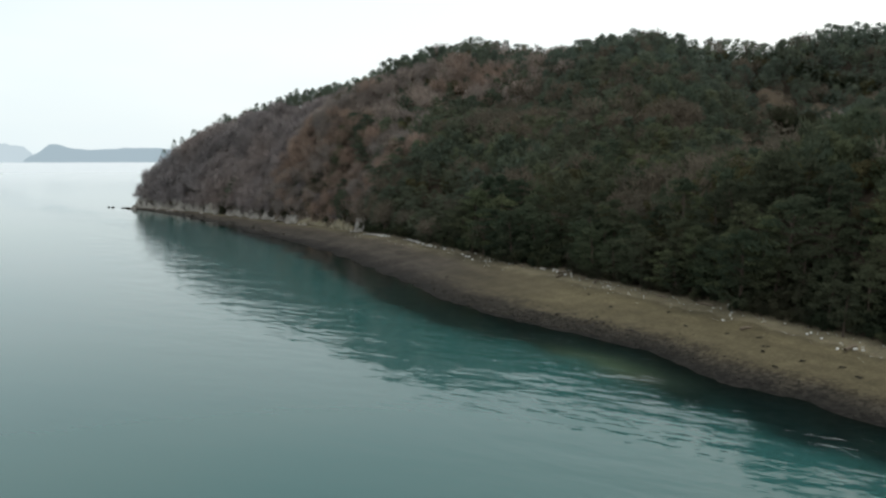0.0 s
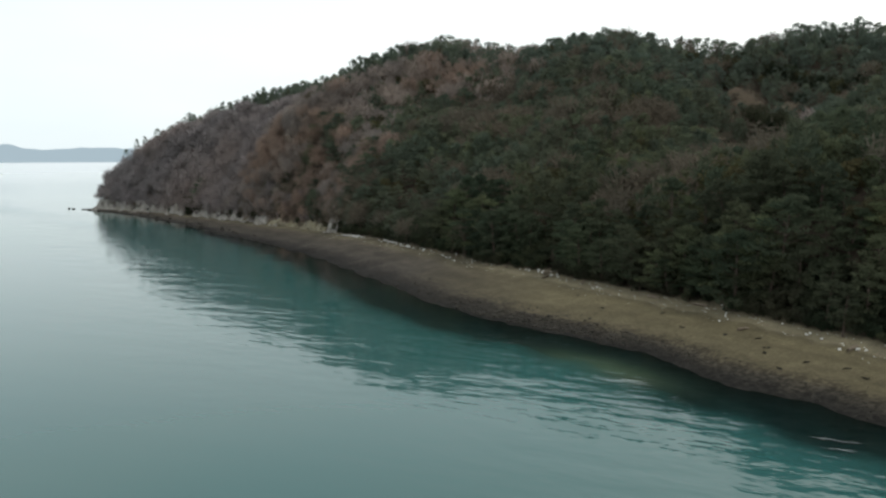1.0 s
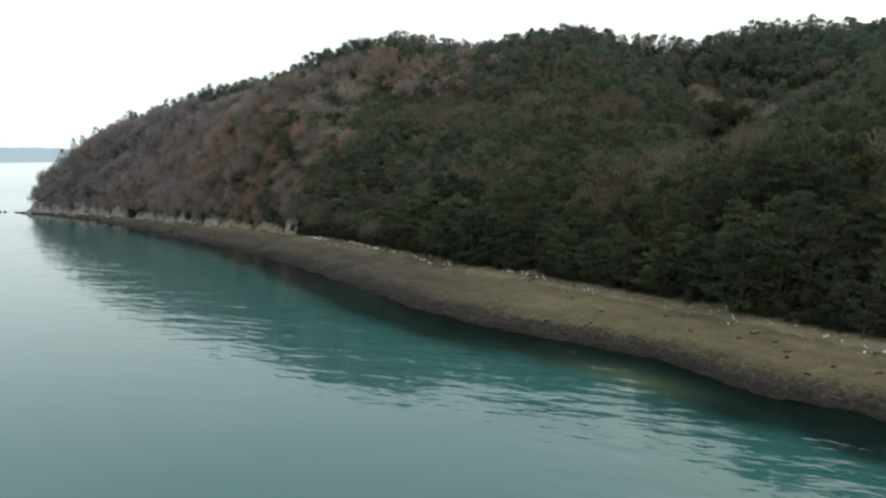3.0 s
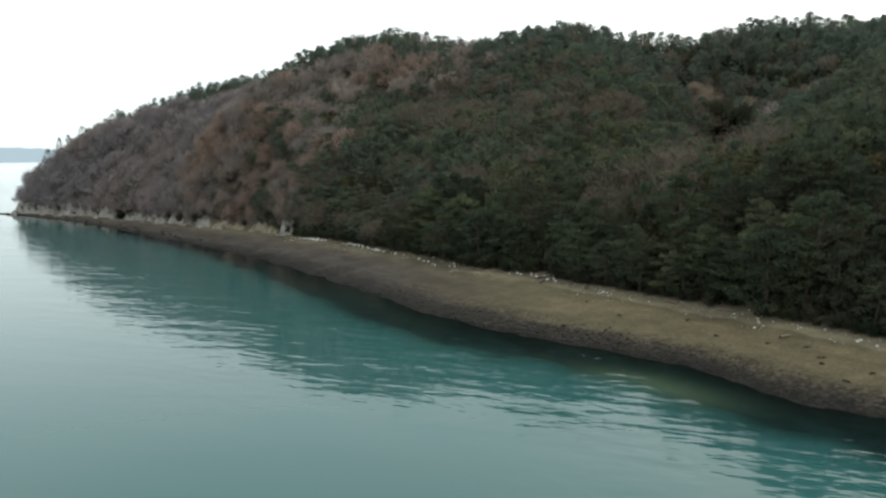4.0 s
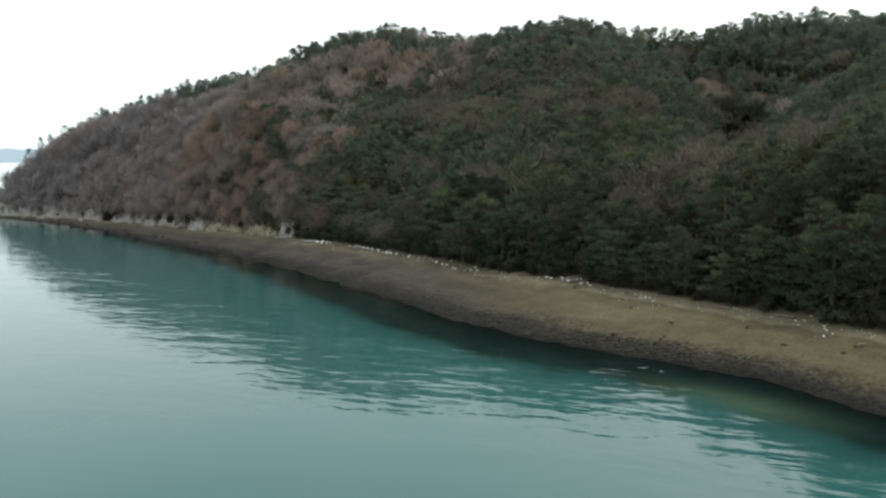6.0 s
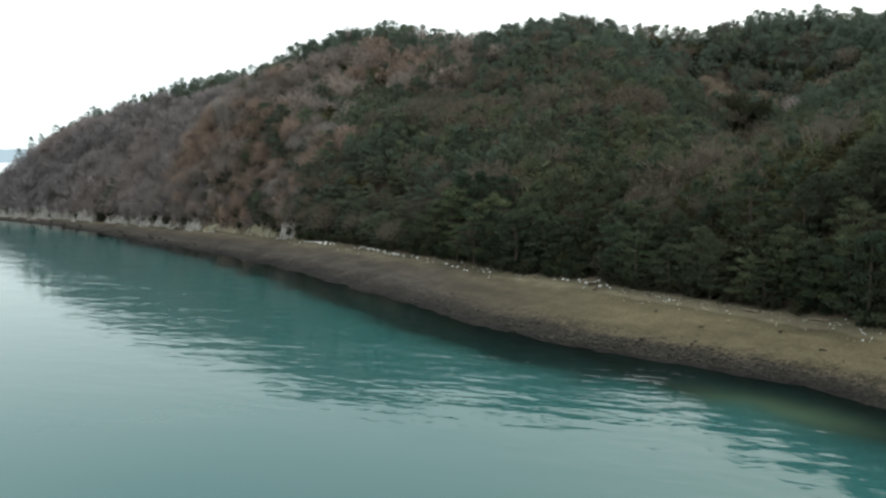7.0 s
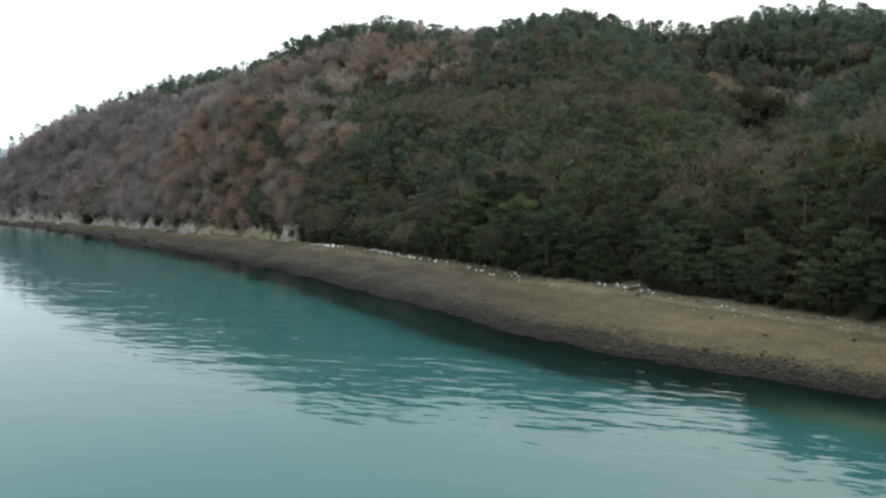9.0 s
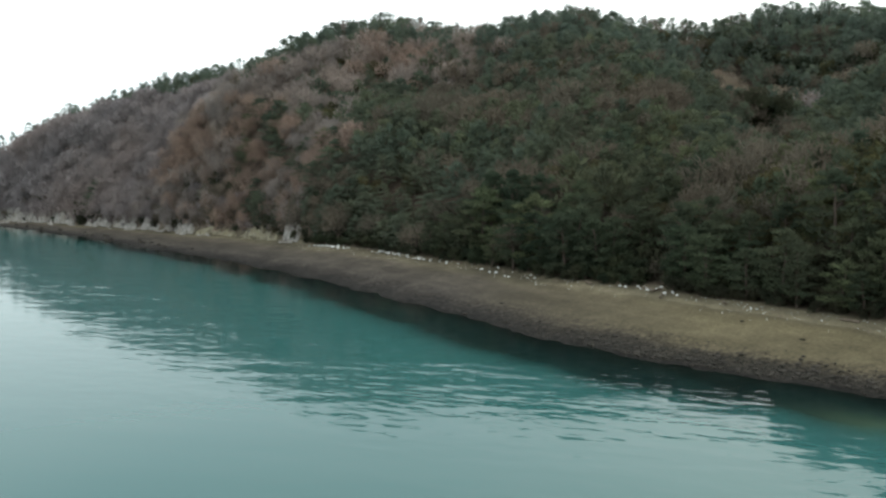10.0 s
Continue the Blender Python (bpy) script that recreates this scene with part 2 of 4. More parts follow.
def ground_material():
    m = Nodes("beach_and_forest_soil")
    k = m.attr("tide")
    wob = m.noise(6.0, 5.0)
    kk = m.math("ADD", k, m.math("MULTIPLY", m.math("SUBTRACT", wob, 0.5), 0.26))
    zone = m.ramp(kk, ((0.0, (0.018, 0.016, 0.014)), (0.08, (0.026, 0.023, 0.019)), (0.19, (0.050, 0.042, 0.031)), (0.28, (0.088, 0.072, 0.046)),
                       (0.37, (0.113, 0.094, 0.056)), (0.70, (0.135, 0.1115, 0.065)), (0.79, (0.118, 0.098, 0.059)), (0.84, (0.203, 0.172, 0.112)), (1.0, (0.188, 0.160, 0.106))))
    dull = m.mix(m.attr("gravel"), zone, m.ramp(kk, ((0.0, (0.020, 0.018, 0.016)), (0.12, (0.029, 0.025, 0.022)), (0.30, (0.064, 0.054, 0.045)), (0.66, (0.088, 0.073, 0.056)), (0.80, (0.130, 0.109, 0.073)), (1.0, (0.155, 0.130, 0.086)))))
    grit = m.noise(0.35, 6.0, 0.7)
    stain = m.noise(2.6, 4.0, 0.6)
    lines = m.add("ShaderNodeCombineXYZ", X=m.math("MULTIPLY", k, 9.0), Y=m.math("MULTIPLY", m.attr("along"), 0.06)).outputs[0]
    lines_far = m.add("ShaderNodeCombineXYZ", X=m.math("MULTIPLY", k, 22.0), Y=m.math("MULTIPLY", m.attr("along"), 0.45)).outputs[0]
    dull = m.mix(1.0, dull, m.ramp(m.noise(1.0, 4.0, 0.6, vec=lines), ((0.30, 0.80), (0.70, 1.13))), "MULTIPLY")
    sand = m.mix(1.0, dull, m.ramp(grit, ((0.28, 0.62), (0.72, 1.32))), "MULTIPLY")
    cells = m.add("ShaderNodeTexVoronoi", Vector=m.add("ShaderNodeNewGeometry").outputs["Position"], Scale=2.6, Randomness=1.0)
    cobble = m.ramp(m.add("ShaderNodeSeparateColor", Color=cells.outputs["Color"]).outputs[0], ((0.0, 0.45), (0.5, 0.95), (1.0, 1.55)))
    sand = m.mix(m.ramp(kk, ((0.22, 0.9), (0.42, 0.0))), sand, m.mix(1.0, sand, cobble, "MULTIPLY"))
    sand = m.mix(1.0, sand, m.ramp(stain, ((0.3, 0.78), (0.7, 1.14))), "MULTIPLY")
    patches = m.ramp(m.noise(7.0, 4.0, 0.65, vec=lines_far), ((0.36, 0.66), (0.56, 1.06)))
    sand = m.mix(m.attr("gravel"), sand, m.mix(1.0, sand, patches, "MULTIPLY"))
    litter = m.ramp(m.noise(0.8, 6.0, 0.7), ((0.3, (0.030, 0.024, 0.018)), (0.7, (0.075, 0.056, 0.040))))
    fallen = m.ramp(m.noise(0.7, 6.0, 0.7), ((0.3, (0.12, 0.094, 0.076)), (0.7, (0.23, 0.178, 0.14))))
    litter = m.mix(m.attr("oak"), litter, fallen)
    litter = m.mix(m.attr("clearing"), litter, m.ramp(m.noise(1.5, 6.0, 0.7), ((0.3, (0.065, 0.050, 0.037)), (0.7, (0.15, 0.115, 0.082)))))
    weed = m.ramp(m.noise(2.2, 5.0, 0.65), ((0.35, (0.008, 0.010, 0.011)), (0.65, (0.026, 0.027, 0.027))))
    weed = m.mix(m.attr("sandbar"), weed, (0.30, 0.27, 0.16))
    c = m.mix(m.attr("wood"), sand, litter)
    c = m.mix(m.attr("sunk"), c, weed)
    return m.finish(c, 0.85, grit, 0.06, 0.08)


def water_material():
    """Turbid green-blue sea: the body hides the bottom with depth, and the skin mirrors sky and hill."""
    m = Nodes("sea_water")
    pos = m.add("ShaderNodeNewGeometry").outputs["Position"]
    turned = m.add("ShaderNodeMapping", Vector=pos, Rotation=(0, 0, radians(25))).outputs[0]
    patch = m.ramp(m.noise(40.0, 2.0, vec=turned, stretch=(0.5, 1.0, 1.0)), ((0.36, 0.55), (0.60, 1.0)))
    patch = m.math("MULTIPLY", patch, m.math("ADD", m.math("MULTIPLY", m.attr("ruffle"), 0.88), 0.12))
    swell = m.noise(4.6, 2.0, 0.4, vec=turned, stretch=(0.30, 1.0, 1.0))
    along = m.add("ShaderNodeMapping", Vector=pos, Rotation=(0, 0, radians(36))).outputs[0]
    chop = m.noise(1.45, 2.0, 0.45, vec=along, stretch=(0.46, 1.0, 1.0))
    h = m.math("ADD", m.math("MULTIPLY", swell, 0.15), m.math("MULTIPLY", chop, 0.085))
    h = m.math("ADD", h, m.math("MULTIPLY", m.noise(0.75, 2.0, 0.5, vec=turned, stretch=(0.4, 1.0, 1.0)), 0.022))
    h = m.math("MULTIPLY", h, patch)
    bump = m.add("ShaderNodeBump", Height=h, Distance=1.0, Strength=1.0).outputs[0]
    body = m.add("ShaderNodeBsdfDiffuse", Color=m.mix(m.noise(90.0, 2.0), (0.030, 0.098, 0.092), (0.040, 0.117, 0.111)))
    clear = m.add("ShaderNodeBsdfTransparent", Color=(0.60, 0.74, 0.73, 1))
    deep = m.attr("depth")
    hide = m.math("SUBTRACT", 1.0, m.math("POWER", 0.50, deep), True)
    inner = m.add("ShaderNodeMixShader", Fac=hide, i1=clear.outputs[0], i2=body.outputs[0])
    skin = m.add("ShaderNodeBsdfGlossy", Color=(1, 1, 1, 1), Roughness=m.math("ADD", m.math("MULTIPLY", m.attr("open"), 0.26), 0.04), Normal=bump)
    fres = m.add("ShaderNodeFresnel", IOR=1.33, Normal=bump)
    top = m.add("ShaderNodeMixShader", Fac=fres.outputs[0], i1=inner.outputs[0], i2=skin.outputs[0])
    m.tree.links.new(top.outputs[0], m.out.inputs["Surface"])
    return m.mat


def rock_material(name, dark, light, warm):
    m = Nodes(name)
    n1, n2 = m.noise(0.6, 6.0, 0.65, stretch=(1, 1, 0.5)), m.noise(2.4, 3.0)
    c = m.mix(m.ramp(n2, ((0.45, 0.0), (0.7, 0.8))), m.ramp(n1, ((0.28, dark), (0.6, light))), warm)
    return m.finish(c, 0.85, n1, 0.15, 0.08)


ROCK = rock_material("pale_rock", (0.14, 0.126, 0.112), (0.40, 0.37, 0.335), (0.27, 0.236, 0.195))
OCHRE = rock_material("lichened_rock", (0.12, 0.105, 0.078), (0.34, 0.30, 0.215), (0.25, 0.215, 0.13))
DARK_ROCK = rock_material("weed_stained_rock", (0.016, 0.015, 0.013), (0.056, 0.049, 0.041), (0.036, 0.034, 0.026))


def plain(name, a, b, size, rough, depth=0.02):
    m = Nodes(name)
    n = m.noise(size, 5.0, 0.6)
    return m.finish(m.ramp(n, ((0.3, a), (0.7, b))), rough, n, depth, 0.3)


FOAM = plain("weathered_foam", (0.62, 0.60, 0.55), (0.85, 0.84, 0.81), 0.3, 0.8)
WOOD = plain("grey_driftwood", (0.10, 0.075, 0.055), (0.24, 0.19, 0.14), 0.25, 0.85)
WEED = plain("dried_seaweed", (0.012, 0.011, 0.008), (0.05, 0.042, 0.03), 0.2, 0.8)


# ---- ground and sea ----
def sheet(ns_, ss_):
    n, s = np.meshgrid(ns_, ss_, indexing="ij")
    n, s = n.ravel(), s.ravel()
    a, b = len(ns_), len(ss_)
    i = (np.arange(a - 1)[:, None] * b + np.arange(b - 1)[None, :]).ravel()
    return n, s, np.stack([i, i + b, i + b + 1, i + 1], 1)


def bareness(n, s):
    """How far leafless trees take over from pines."""
    p = slope_share(n, s)
    edge = 203 + 0.10 * (n - 105) + 7 * ripple(n, s, 34, 21) + 12 * ripple(n, s, 15, 25)
    out = 1.0 / (1 + np.exp(np.clip((edge - s) / 19.0, -50, 50)))
    out = out * np.clip(1.0 - 0.75 * np.maximum(ripple(n, s, 15, 26) - 0.05, 0) * np.clip((262 - s) / 25, 0, 1), 0.3, 1)
    crest = np.interp(s, (236, 246, 262, 268), (0.74, 0.52, 0.58, 0.76)) + 0.05 * ripple(n, s, 12, 27)
    out = np.where((p > crest) & (p < 1.3), out * np.where(s < 262, 0.16, 0.06), out)
    for a, b, w, k in ((150, 152, 8, 0.55), (113, 146, 5, 0.6), (213, 126, 6, 0.25), (206, 150, 6, 0.4), (130, 95, 8, 0.35), (102, 168, 4, 0.5), (172, 214, 7, 0.5), (135, 188, 8, 0.7), (141, 179, 7, 0.55), (113, 145, 3, 0.8), (159, 143, 5, 0.6)):
        out = np.maximum(out, k * np.exp(-((n - a) ** 2 + (s - b) ** 2) / (2 * w * w)))
    # brown trees fill the gully that comes down from the clearing to the sand
    gully = np.interp(n, (93, 105, 119, 140, 157, 174, 192, 205), (106, 105, 105, 112, 121, 130, 140, 146))
    out = np.maximum(out, 0.32 * np.exp(-((s - gully) / 4.5) ** 2) * (n < 208))
    for a, b, w, k in ((109, 225, 3, 0.9), (103, 300, 1.6, 0.9), (146, 214, 3.5, 0.9), (136, 203, 4.5, 0.9), (126, 200, 6, 0.5), (118, 234, 8, 0.4), (126, 225, 7, 0.45), (115, 186, 9, 0.8)):
        out = out * (1 - k * np.exp(-((n - a) ** 2 + (s - b) ** 2) / (2 * w * w)))
    return np.clip(out + (0.01 + 0.07 * ripple(n, s, 20, 22)) * (1 - out), 0.015, 0.997)


def add_attr(me, name, values):
    me.attributes.new(name, "FLOAT", "POINT").data.foreach_set("value", np.asarray(values, np.float32))


def make_ground():
    gn = np.concatenate([[-5600, -2500, -900, -300, -100, -20, 20, 40], np.arange(50, 116, 0.75), np.arange(116, 300, 2.5), [305, 315, 330, 350, 375, 400, 600, 1500, 5600]])
    gs = np.concatenate([[-5600, -2500, -900, -400, -260, -180, -120, -80, -50, -25, -5, 10], np.arange(20, 392, 1.25), [396, 402, 410, 450, 600, 1500, 5600]])
    n, s, f = sheet(gn, gs)
    z = ground_height(n, s)
    x, y = to_xy(n, s)
    nw, nb = shore(s), back(s)
    me = mesh_of("ground", np.stack([x, y, z], 1), f, ground_material(), True)
    add_attr(me, "tide", np.clip((n - nw) / np.maximum(nb - nw, 1), 0, 1))
    add_attr(me, "along", np.clip(s, -300, 430))
    add_attr(me, "gravel", np.clip((s - 92) / 42, 0, 1))
    add_attr(me, "wood", np.clip((n - nb) / 1.2, 0, 1))
    add_attr(me, "sunk", np.clip((nw - n) / 6.0, 0, 1) ** 0.8)
    add_attr(me, "oak", bareness(n, s))
    add_attr(me, "clearing", openness(n, s))
    add_attr(me, "sandbar", np.exp(-((n - 61.5) / 3.4) ** 2 - ((s - 65) / 8) ** 2))
    tagged(new("ground", me), "tan beach and leaf-strewn wooded hillside running under the sea", "ground", kind="structure")


def make_sea():
    wn_ = np.concatenate([[-5600, -2500, -1200, -600, -300, -150, -60, -30, -15, 0, 10, 20, 28, 36, 44, 48], np.arange(52, 100, 1.0), [104, 115, 140, 200, 300, 600, 1500, 5600]])
    ws_ = np.concatenate([[-5600, -2500, -1200, -600, -260, -150, -80, -40, -10], np.arange(10, 396, 3.0), [402, 420, 480, 700, 1500, 5600]])
    n, s, f = sheet(wn_, ws_)
    x, y = to_xy(n, s)
    me = mesh_of("sea", np.stack([x, y, np.zeros_like(x)], 1), f, water_material(), True)
    add_attr(me, "ruffle", np.maximum(np.exp(-((shore(s) - n - np.interp(s, (80, 110, 130, 250), (11, 17, 25, 28))) / np.interp(s, (100, 130), (18, 14))) ** 2) * np.clip((s + 80) / 60, 0, 1) * (1 + 0.2 * np.clip((75 - s) / 40, 0, 1)) * (1 + 0.35 * np.clip((s - 120) / 60, 0, 1)), 0.8 * np.clip((np.hypot(x, y) - 420) / 500, 0, 1)))
    add_attr(me, "open", np.clip((np.hypot(x, y) - 420) / 900, 0, 1))
    add_attr(me, "depth", np.clip(-ground_height(n, s), 0, 12))
    tagged(new("sea", me), "calm turquoise sea with patches of ripples mirroring the hill", "water", kind="structure")


make_ground()
make_sea()


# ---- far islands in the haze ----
# a flat glow, no lamp: the sea haze is painted into the island's colour
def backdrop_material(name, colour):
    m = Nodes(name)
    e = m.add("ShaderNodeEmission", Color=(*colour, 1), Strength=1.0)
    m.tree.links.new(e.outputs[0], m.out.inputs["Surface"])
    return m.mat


def far_island(bearing0, bearing1, dist, height, colour, seed, label):
    """A ridge of land that closes the sea, between two bearings (degrees from straight ahead, left is minus)."""
    k = np.linspace(0, 1, 90)
    b = np.radians(bearing0 + (bearing1 - bearing0) * k)
    rise = np.clip(np.minimum(k, 1 - k) * 9, 0, 1) ** 0.6
    rows = []
    for q, up in ((-0.03, 0.0), (-0.02, 0.45), (0.0, 1.0), (0.03, 0.5), (0.05, 0.0)):
        h = height(k) * rise * up * (1 + 0.05 * ripple(k * 100, k * 0 + q * 200, 9, seed))
        d = dist * (1 + q * 0.6)
        rows.append(np.stack([d * np.sin(b), d * np.cos(b), h - (1.0 if up == 0 else 0)], 1))
    i = (np.arange(4)[:, None] * 90 + np.arange(89)[None, :]).ravel()
    f = np.stack([i, i + 90, i + 91, i + 1], 1)
    me = mesh_of("backdrop", np.concatenate(rows), f, backdrop_material("island_haze_glow", colour), True)
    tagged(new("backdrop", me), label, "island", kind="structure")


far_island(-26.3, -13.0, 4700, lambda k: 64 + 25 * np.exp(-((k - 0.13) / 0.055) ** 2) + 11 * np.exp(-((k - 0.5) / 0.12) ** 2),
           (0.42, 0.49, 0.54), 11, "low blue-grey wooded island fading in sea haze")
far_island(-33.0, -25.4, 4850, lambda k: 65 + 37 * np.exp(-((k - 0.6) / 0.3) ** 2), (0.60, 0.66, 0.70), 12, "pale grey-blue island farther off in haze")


# ---- trees ----
def tube(points, radii, sides=5):
    """A tapered round limb along points."""
    v, f = [], []
    for i, (p, r) in enumerate(zip(points, radii)):
        for j in range(sides):
            a = 2 * math.pi * j / sides
            v.append((p[0] + r * math.cos(a), p[1] + r * math.sin(a), p[2]))
        if i:
            o = (i - 1) * sides
            for j in range(sides):
                k = (j + 1) % sides
                f.append((o + j, o + k, o + sides + k))
                f.append((o + j, o + sides + k, o + sides + j))
    return np.array(v), np.array(f)


def join(pieces):
    v, f, o = [], [], 0
    for a, b in pieces:
        v.append(a)
        f.append(b + o)
        o += len(a)
    return np.concatenate(v), np.concatenate(f)


def tufts(r, centres, radii, count, size, slim=1.0, lift=0.5, rise=0.0, tilt=0.0):
    """Many small leaf triangles in flattened clumps round the centres."""
    c = r.randint(0, len(centres), count)
    d = r.normal(size=(count, 3))
    d /= np.linalg.norm(d, axis=1)[:, None]
    d *= r.uniform(0.35, 1.0, (count, 1)) ** 0.5
    p = centres[c] + d * radii[c]
    lean = r.normal(0, tilt, (len(centres), 2))[c]
    p[:, 2] += ((p - centres[c])[:, :2] * lean).sum(1)
    nrm = d * 0.6 + r.normal(size=(count, 3)) * 0.6 + np.array([0, 0, lift])
    nrm /= np.linalg.norm(nrm, axis=1)[:, None]
    t = np.cross(nrm, r.normal(size=(count, 3)))
    t += np.array([0, 0, rise]) * np.linalg.norm(t, axis=1)[:, None]
    t /= np.linalg.norm(t, axis=1)[:, None]
    u = np.cross(nrm, t)
    sz = size * r.uniform(0.6, 1.35, (count, 1))
    v = np.stack([p + t * sz, p - t * sz * 0.6 + u * sz * 0.6 * slim, p - t * sz * 0.6 - u * sz * 0.6 * slim], 1).reshape(-1, 3)
    return v, np.arange(count * 3).reshape(-1, 3)


def sprays(r, centres, radii, aims, count, size, slim, loose):
    """Long narrow sprays of needles or twigs, pointing about as their branch points; a tone for each clump."""
    c = r.randint(0, len(centres), count)
    d = r.normal(size=(count, 3))
    d /= np.linalg.norm(d, axis=1)[:, None]
    p = centres[c] + d * r.uniform(0.2, 1.0, (count, 1)) ** 0.5 * radii[c]
    t = aims[c] + r.normal(size=(count, 3)) * loose
    t /= np.linalg.norm(t, axis=1)[:, None]
    u = np.cross(t, r.normal(size=(count, 3)))
    u /= np.linalg.norm(u, axis=1)[:, None]
    sz = size * r.uniform(0.6, 1.4, (count, 1))
    v = np.stack([p + t * sz, p - t * sz * 0.6 + u * sz * 0.6 * slim, p - t * sz * 0.6 - u * sz * 0.6 * slim], 1).reshape(-1, 3)
    return v, np.arange(count * 3).reshape(-1, 3), np.repeat(r.rand(len(centres))[c], 3)


def pine_shape(seed, count, size, slim, flat, pad=1.0):
    """A pine 6 m tall: bent trunk, limbs that turn up at their ends, and a rounded crown of many upright needle brushes."""
    r = np.random.RandomState(seed)
    lean = r.uniform(-0.5, 0.5, 2)
    hs = np.linspace(-0.6, 5.6, 6)
    trunk_p = [(lean[0] * (h / 6) ** 1.5 if h > 0 else 0, lean[1] * (h / 6) ** 1.5 if h > 0 else 0, h) for h in hs]
    wood = [tube(trunk_p, np.linspace(0.17, 0.03, 6))]
    cs, rs, aims = [], [], []
    whorls, wide = 24, r.uniform(1.8, 2.3)
    for k in range(whorls):
        q = 0.17 + 0.80 * (k + r.uniform(0, 1)) / whorls
        env = wide * (1 - max(0.0, (q - 0.42) / 0.66) ** 2.3) * (0.7 + 0.3 * min(1, q / 0.38))
        a = k * 2.4 + r.uniform(-0.5, 0.5)
        d = env * r.uniform(0.35, 1.0)
        cx, cy = lean[0] * q ** 1.5, lean[1] * q ** 1.5
        c = (cx + d * math.cos(a), cy + d * math.sin(a), 6 * q + r.uniform(-0.15, 0.2))
        w = pad * r.uniform(0.65, 1.1) * (0.65 + 0.35 * env / wide)
        cs.append(c)
        rs.append((w, w, w * flat * r.uniform(0.7, 1.3)))
        aims.append((0.8 * math.cos(a), 0.8 * math.sin(a), 0.3 + flat))
        if q < 0.85 and k % 2 == 0:
            wood.append(tube([(cx, cy, 6 * q - 0.6), ((cx + c[0]) / 2, (cy + c[1]) / 2, 6 * q - 0.3), c], (0.06, 0.045, 0.02), 4))
    for h, w in ((5.5, 0.7), (5.8, 0.5)):
        cs.append((lean[0], lean[1], h))
        rs.append((w, w, 0.4))
        aims.append((0, 0, 1.0))
    return join(wood), sprays(r, np.array(cs), np.array(rs), np.array(aims), count, size, slim, 0.55)


def bare_shape(seed, count, size, slim=0.11, reach=2.4):
    """A leafless oak 5.5 m tall: forked trunk, rising limbs that fork again, and fans of fine twigs with a few brown leaves."""
    r = np.random.RandomState(seed)
    wood = [tube([(0, 0, -0.6), (0.05, 0, 0.9), (0.1, 0.05, 1.9)], (0.15, 0.12, 0.09))]
    cs, rs, aims = [], [], []
    for k in range(8):
        a = k * 2.4 + r.uniform(-0.4, 0.4)
        q = (k + r.uniform(0, 1)) / 8
        d, h = (1.75 - 1.2 * q ** 2) * r.uniform(0.7, 1.1), 2.0 + 2.2 * q
        fork = (d * math.cos(a), d * math.sin(a), h)
        wood.append(tube([(0.05, 0, 0.7 + 0.9 * q), (fork[0] * 0.5, fork[1] * 0.5, h * 0.62), fork], (0.08, 0.055, 0.03), 4))
        for j in range(3):
            b = a + (j - 1) * 0.8 + r.uniform(-0.3, 0.3)
            up, out = r.uniform(0.4, 1.5), r.uniform(0.3, 0.9)
            end = (fork[0] + out * math.cos(b), fork[1] + out * math.sin(b), h + up)
            if j != 1:
                wood.append(tube([fork, end], (0.03, 0.01), 3))
            w = r.uniform(0.95, 1.5)
            cs.append(end)
            rs.append((w, w, w))
            aims.append((0.55 * math.cos(b), 0.55 * math.sin(b), 0.95))
    for k in range(4):
        a = k * 1.7 + r.uniform(0, 1)
        cs.append((1.2 * math.cos(a), 1.2 * math.sin(a), r.uniform(0.8, 1.6)))
        rs.append((0.9, 0.9, 0.8))
        aims.append((0.6 * math.cos(a), 0.6 * math.sin(a), 0.6))
    cs, rs, aims = np.array(cs), np.array(rs), np.array(aims)
    twigs = int(count * 0.75)
    one = sprays(r, cs, rs, aims, twigs, size * reach, slim, 0.45)
    two = sprays(r, cs, rs, aims, count - twigs, size * 0.8, 0.7, 1.2)
    v, f = join([one[:2], two[:2]])
    return join(wood), (v, f, np.concatenate([one[2], two[2]]))


def shrub_shape(seed, count, size):
    """A dense bush 2.4 m tall, leaves down to the ground."""
    r = np.random.RandomState(seed)
    wood, cs, rs, aims = [], [], [], []
    for k in range(11):
        a, d, h = k * 2.4, r.uniform(0.2, 1.05), r.uniform(0.35, 2.0)
        end = (d * math.cos(a), d * math.sin(a), h)
        wood.append(tube([(0, 0, -0.3), (end[0] * 0.5, end[1] * 0.5, h * 0.5), end], (0.05, 0.035, 0.012), 4))
        cs.append(end)
        w = r.uniform(0.45, 0.8)
        rs.append((w, w, w * 0.75))
        aims.append((0.5 * math.cos(a), 0.5 * math.sin(a), 0.5))
    return join(wood), sprays(r, np.array(cs), np.array(rs), np.array(aims), count, size, 0.8, 0.9)


rng = np.random.RandomState(7)
PINES = [pine_shape(100 + k, 1500, 0.27, 0.38, 0.28) for k in range(7)], [pine_shape(100 + k, 350, 0.43, 0.50, 0.75, 0.85) for k in range(8)]
CREST = [pine_shape(120 + k, 560, 0.29, 0.40, 0.85, 0.72) for k in range(9)]
OAKS = [bare_shape(200 + k, 950, 0.24) for k in range(6)], [bare_shape(200 + k, 320, 0.42, 0.22, 1.75) for k in range(7)]
BUSHES = [shrub_shape(300 + k, 520, 0.20) for k in range(5)], [shrub_shape(300 + k, 170, 0.34) for k in range(5)]
DENSE = [shrub_shape(320 + k, 1100, 0.14) for k in range(5)], [shrub_shape(320 + k, 330, 0.21) for k in range(5)]
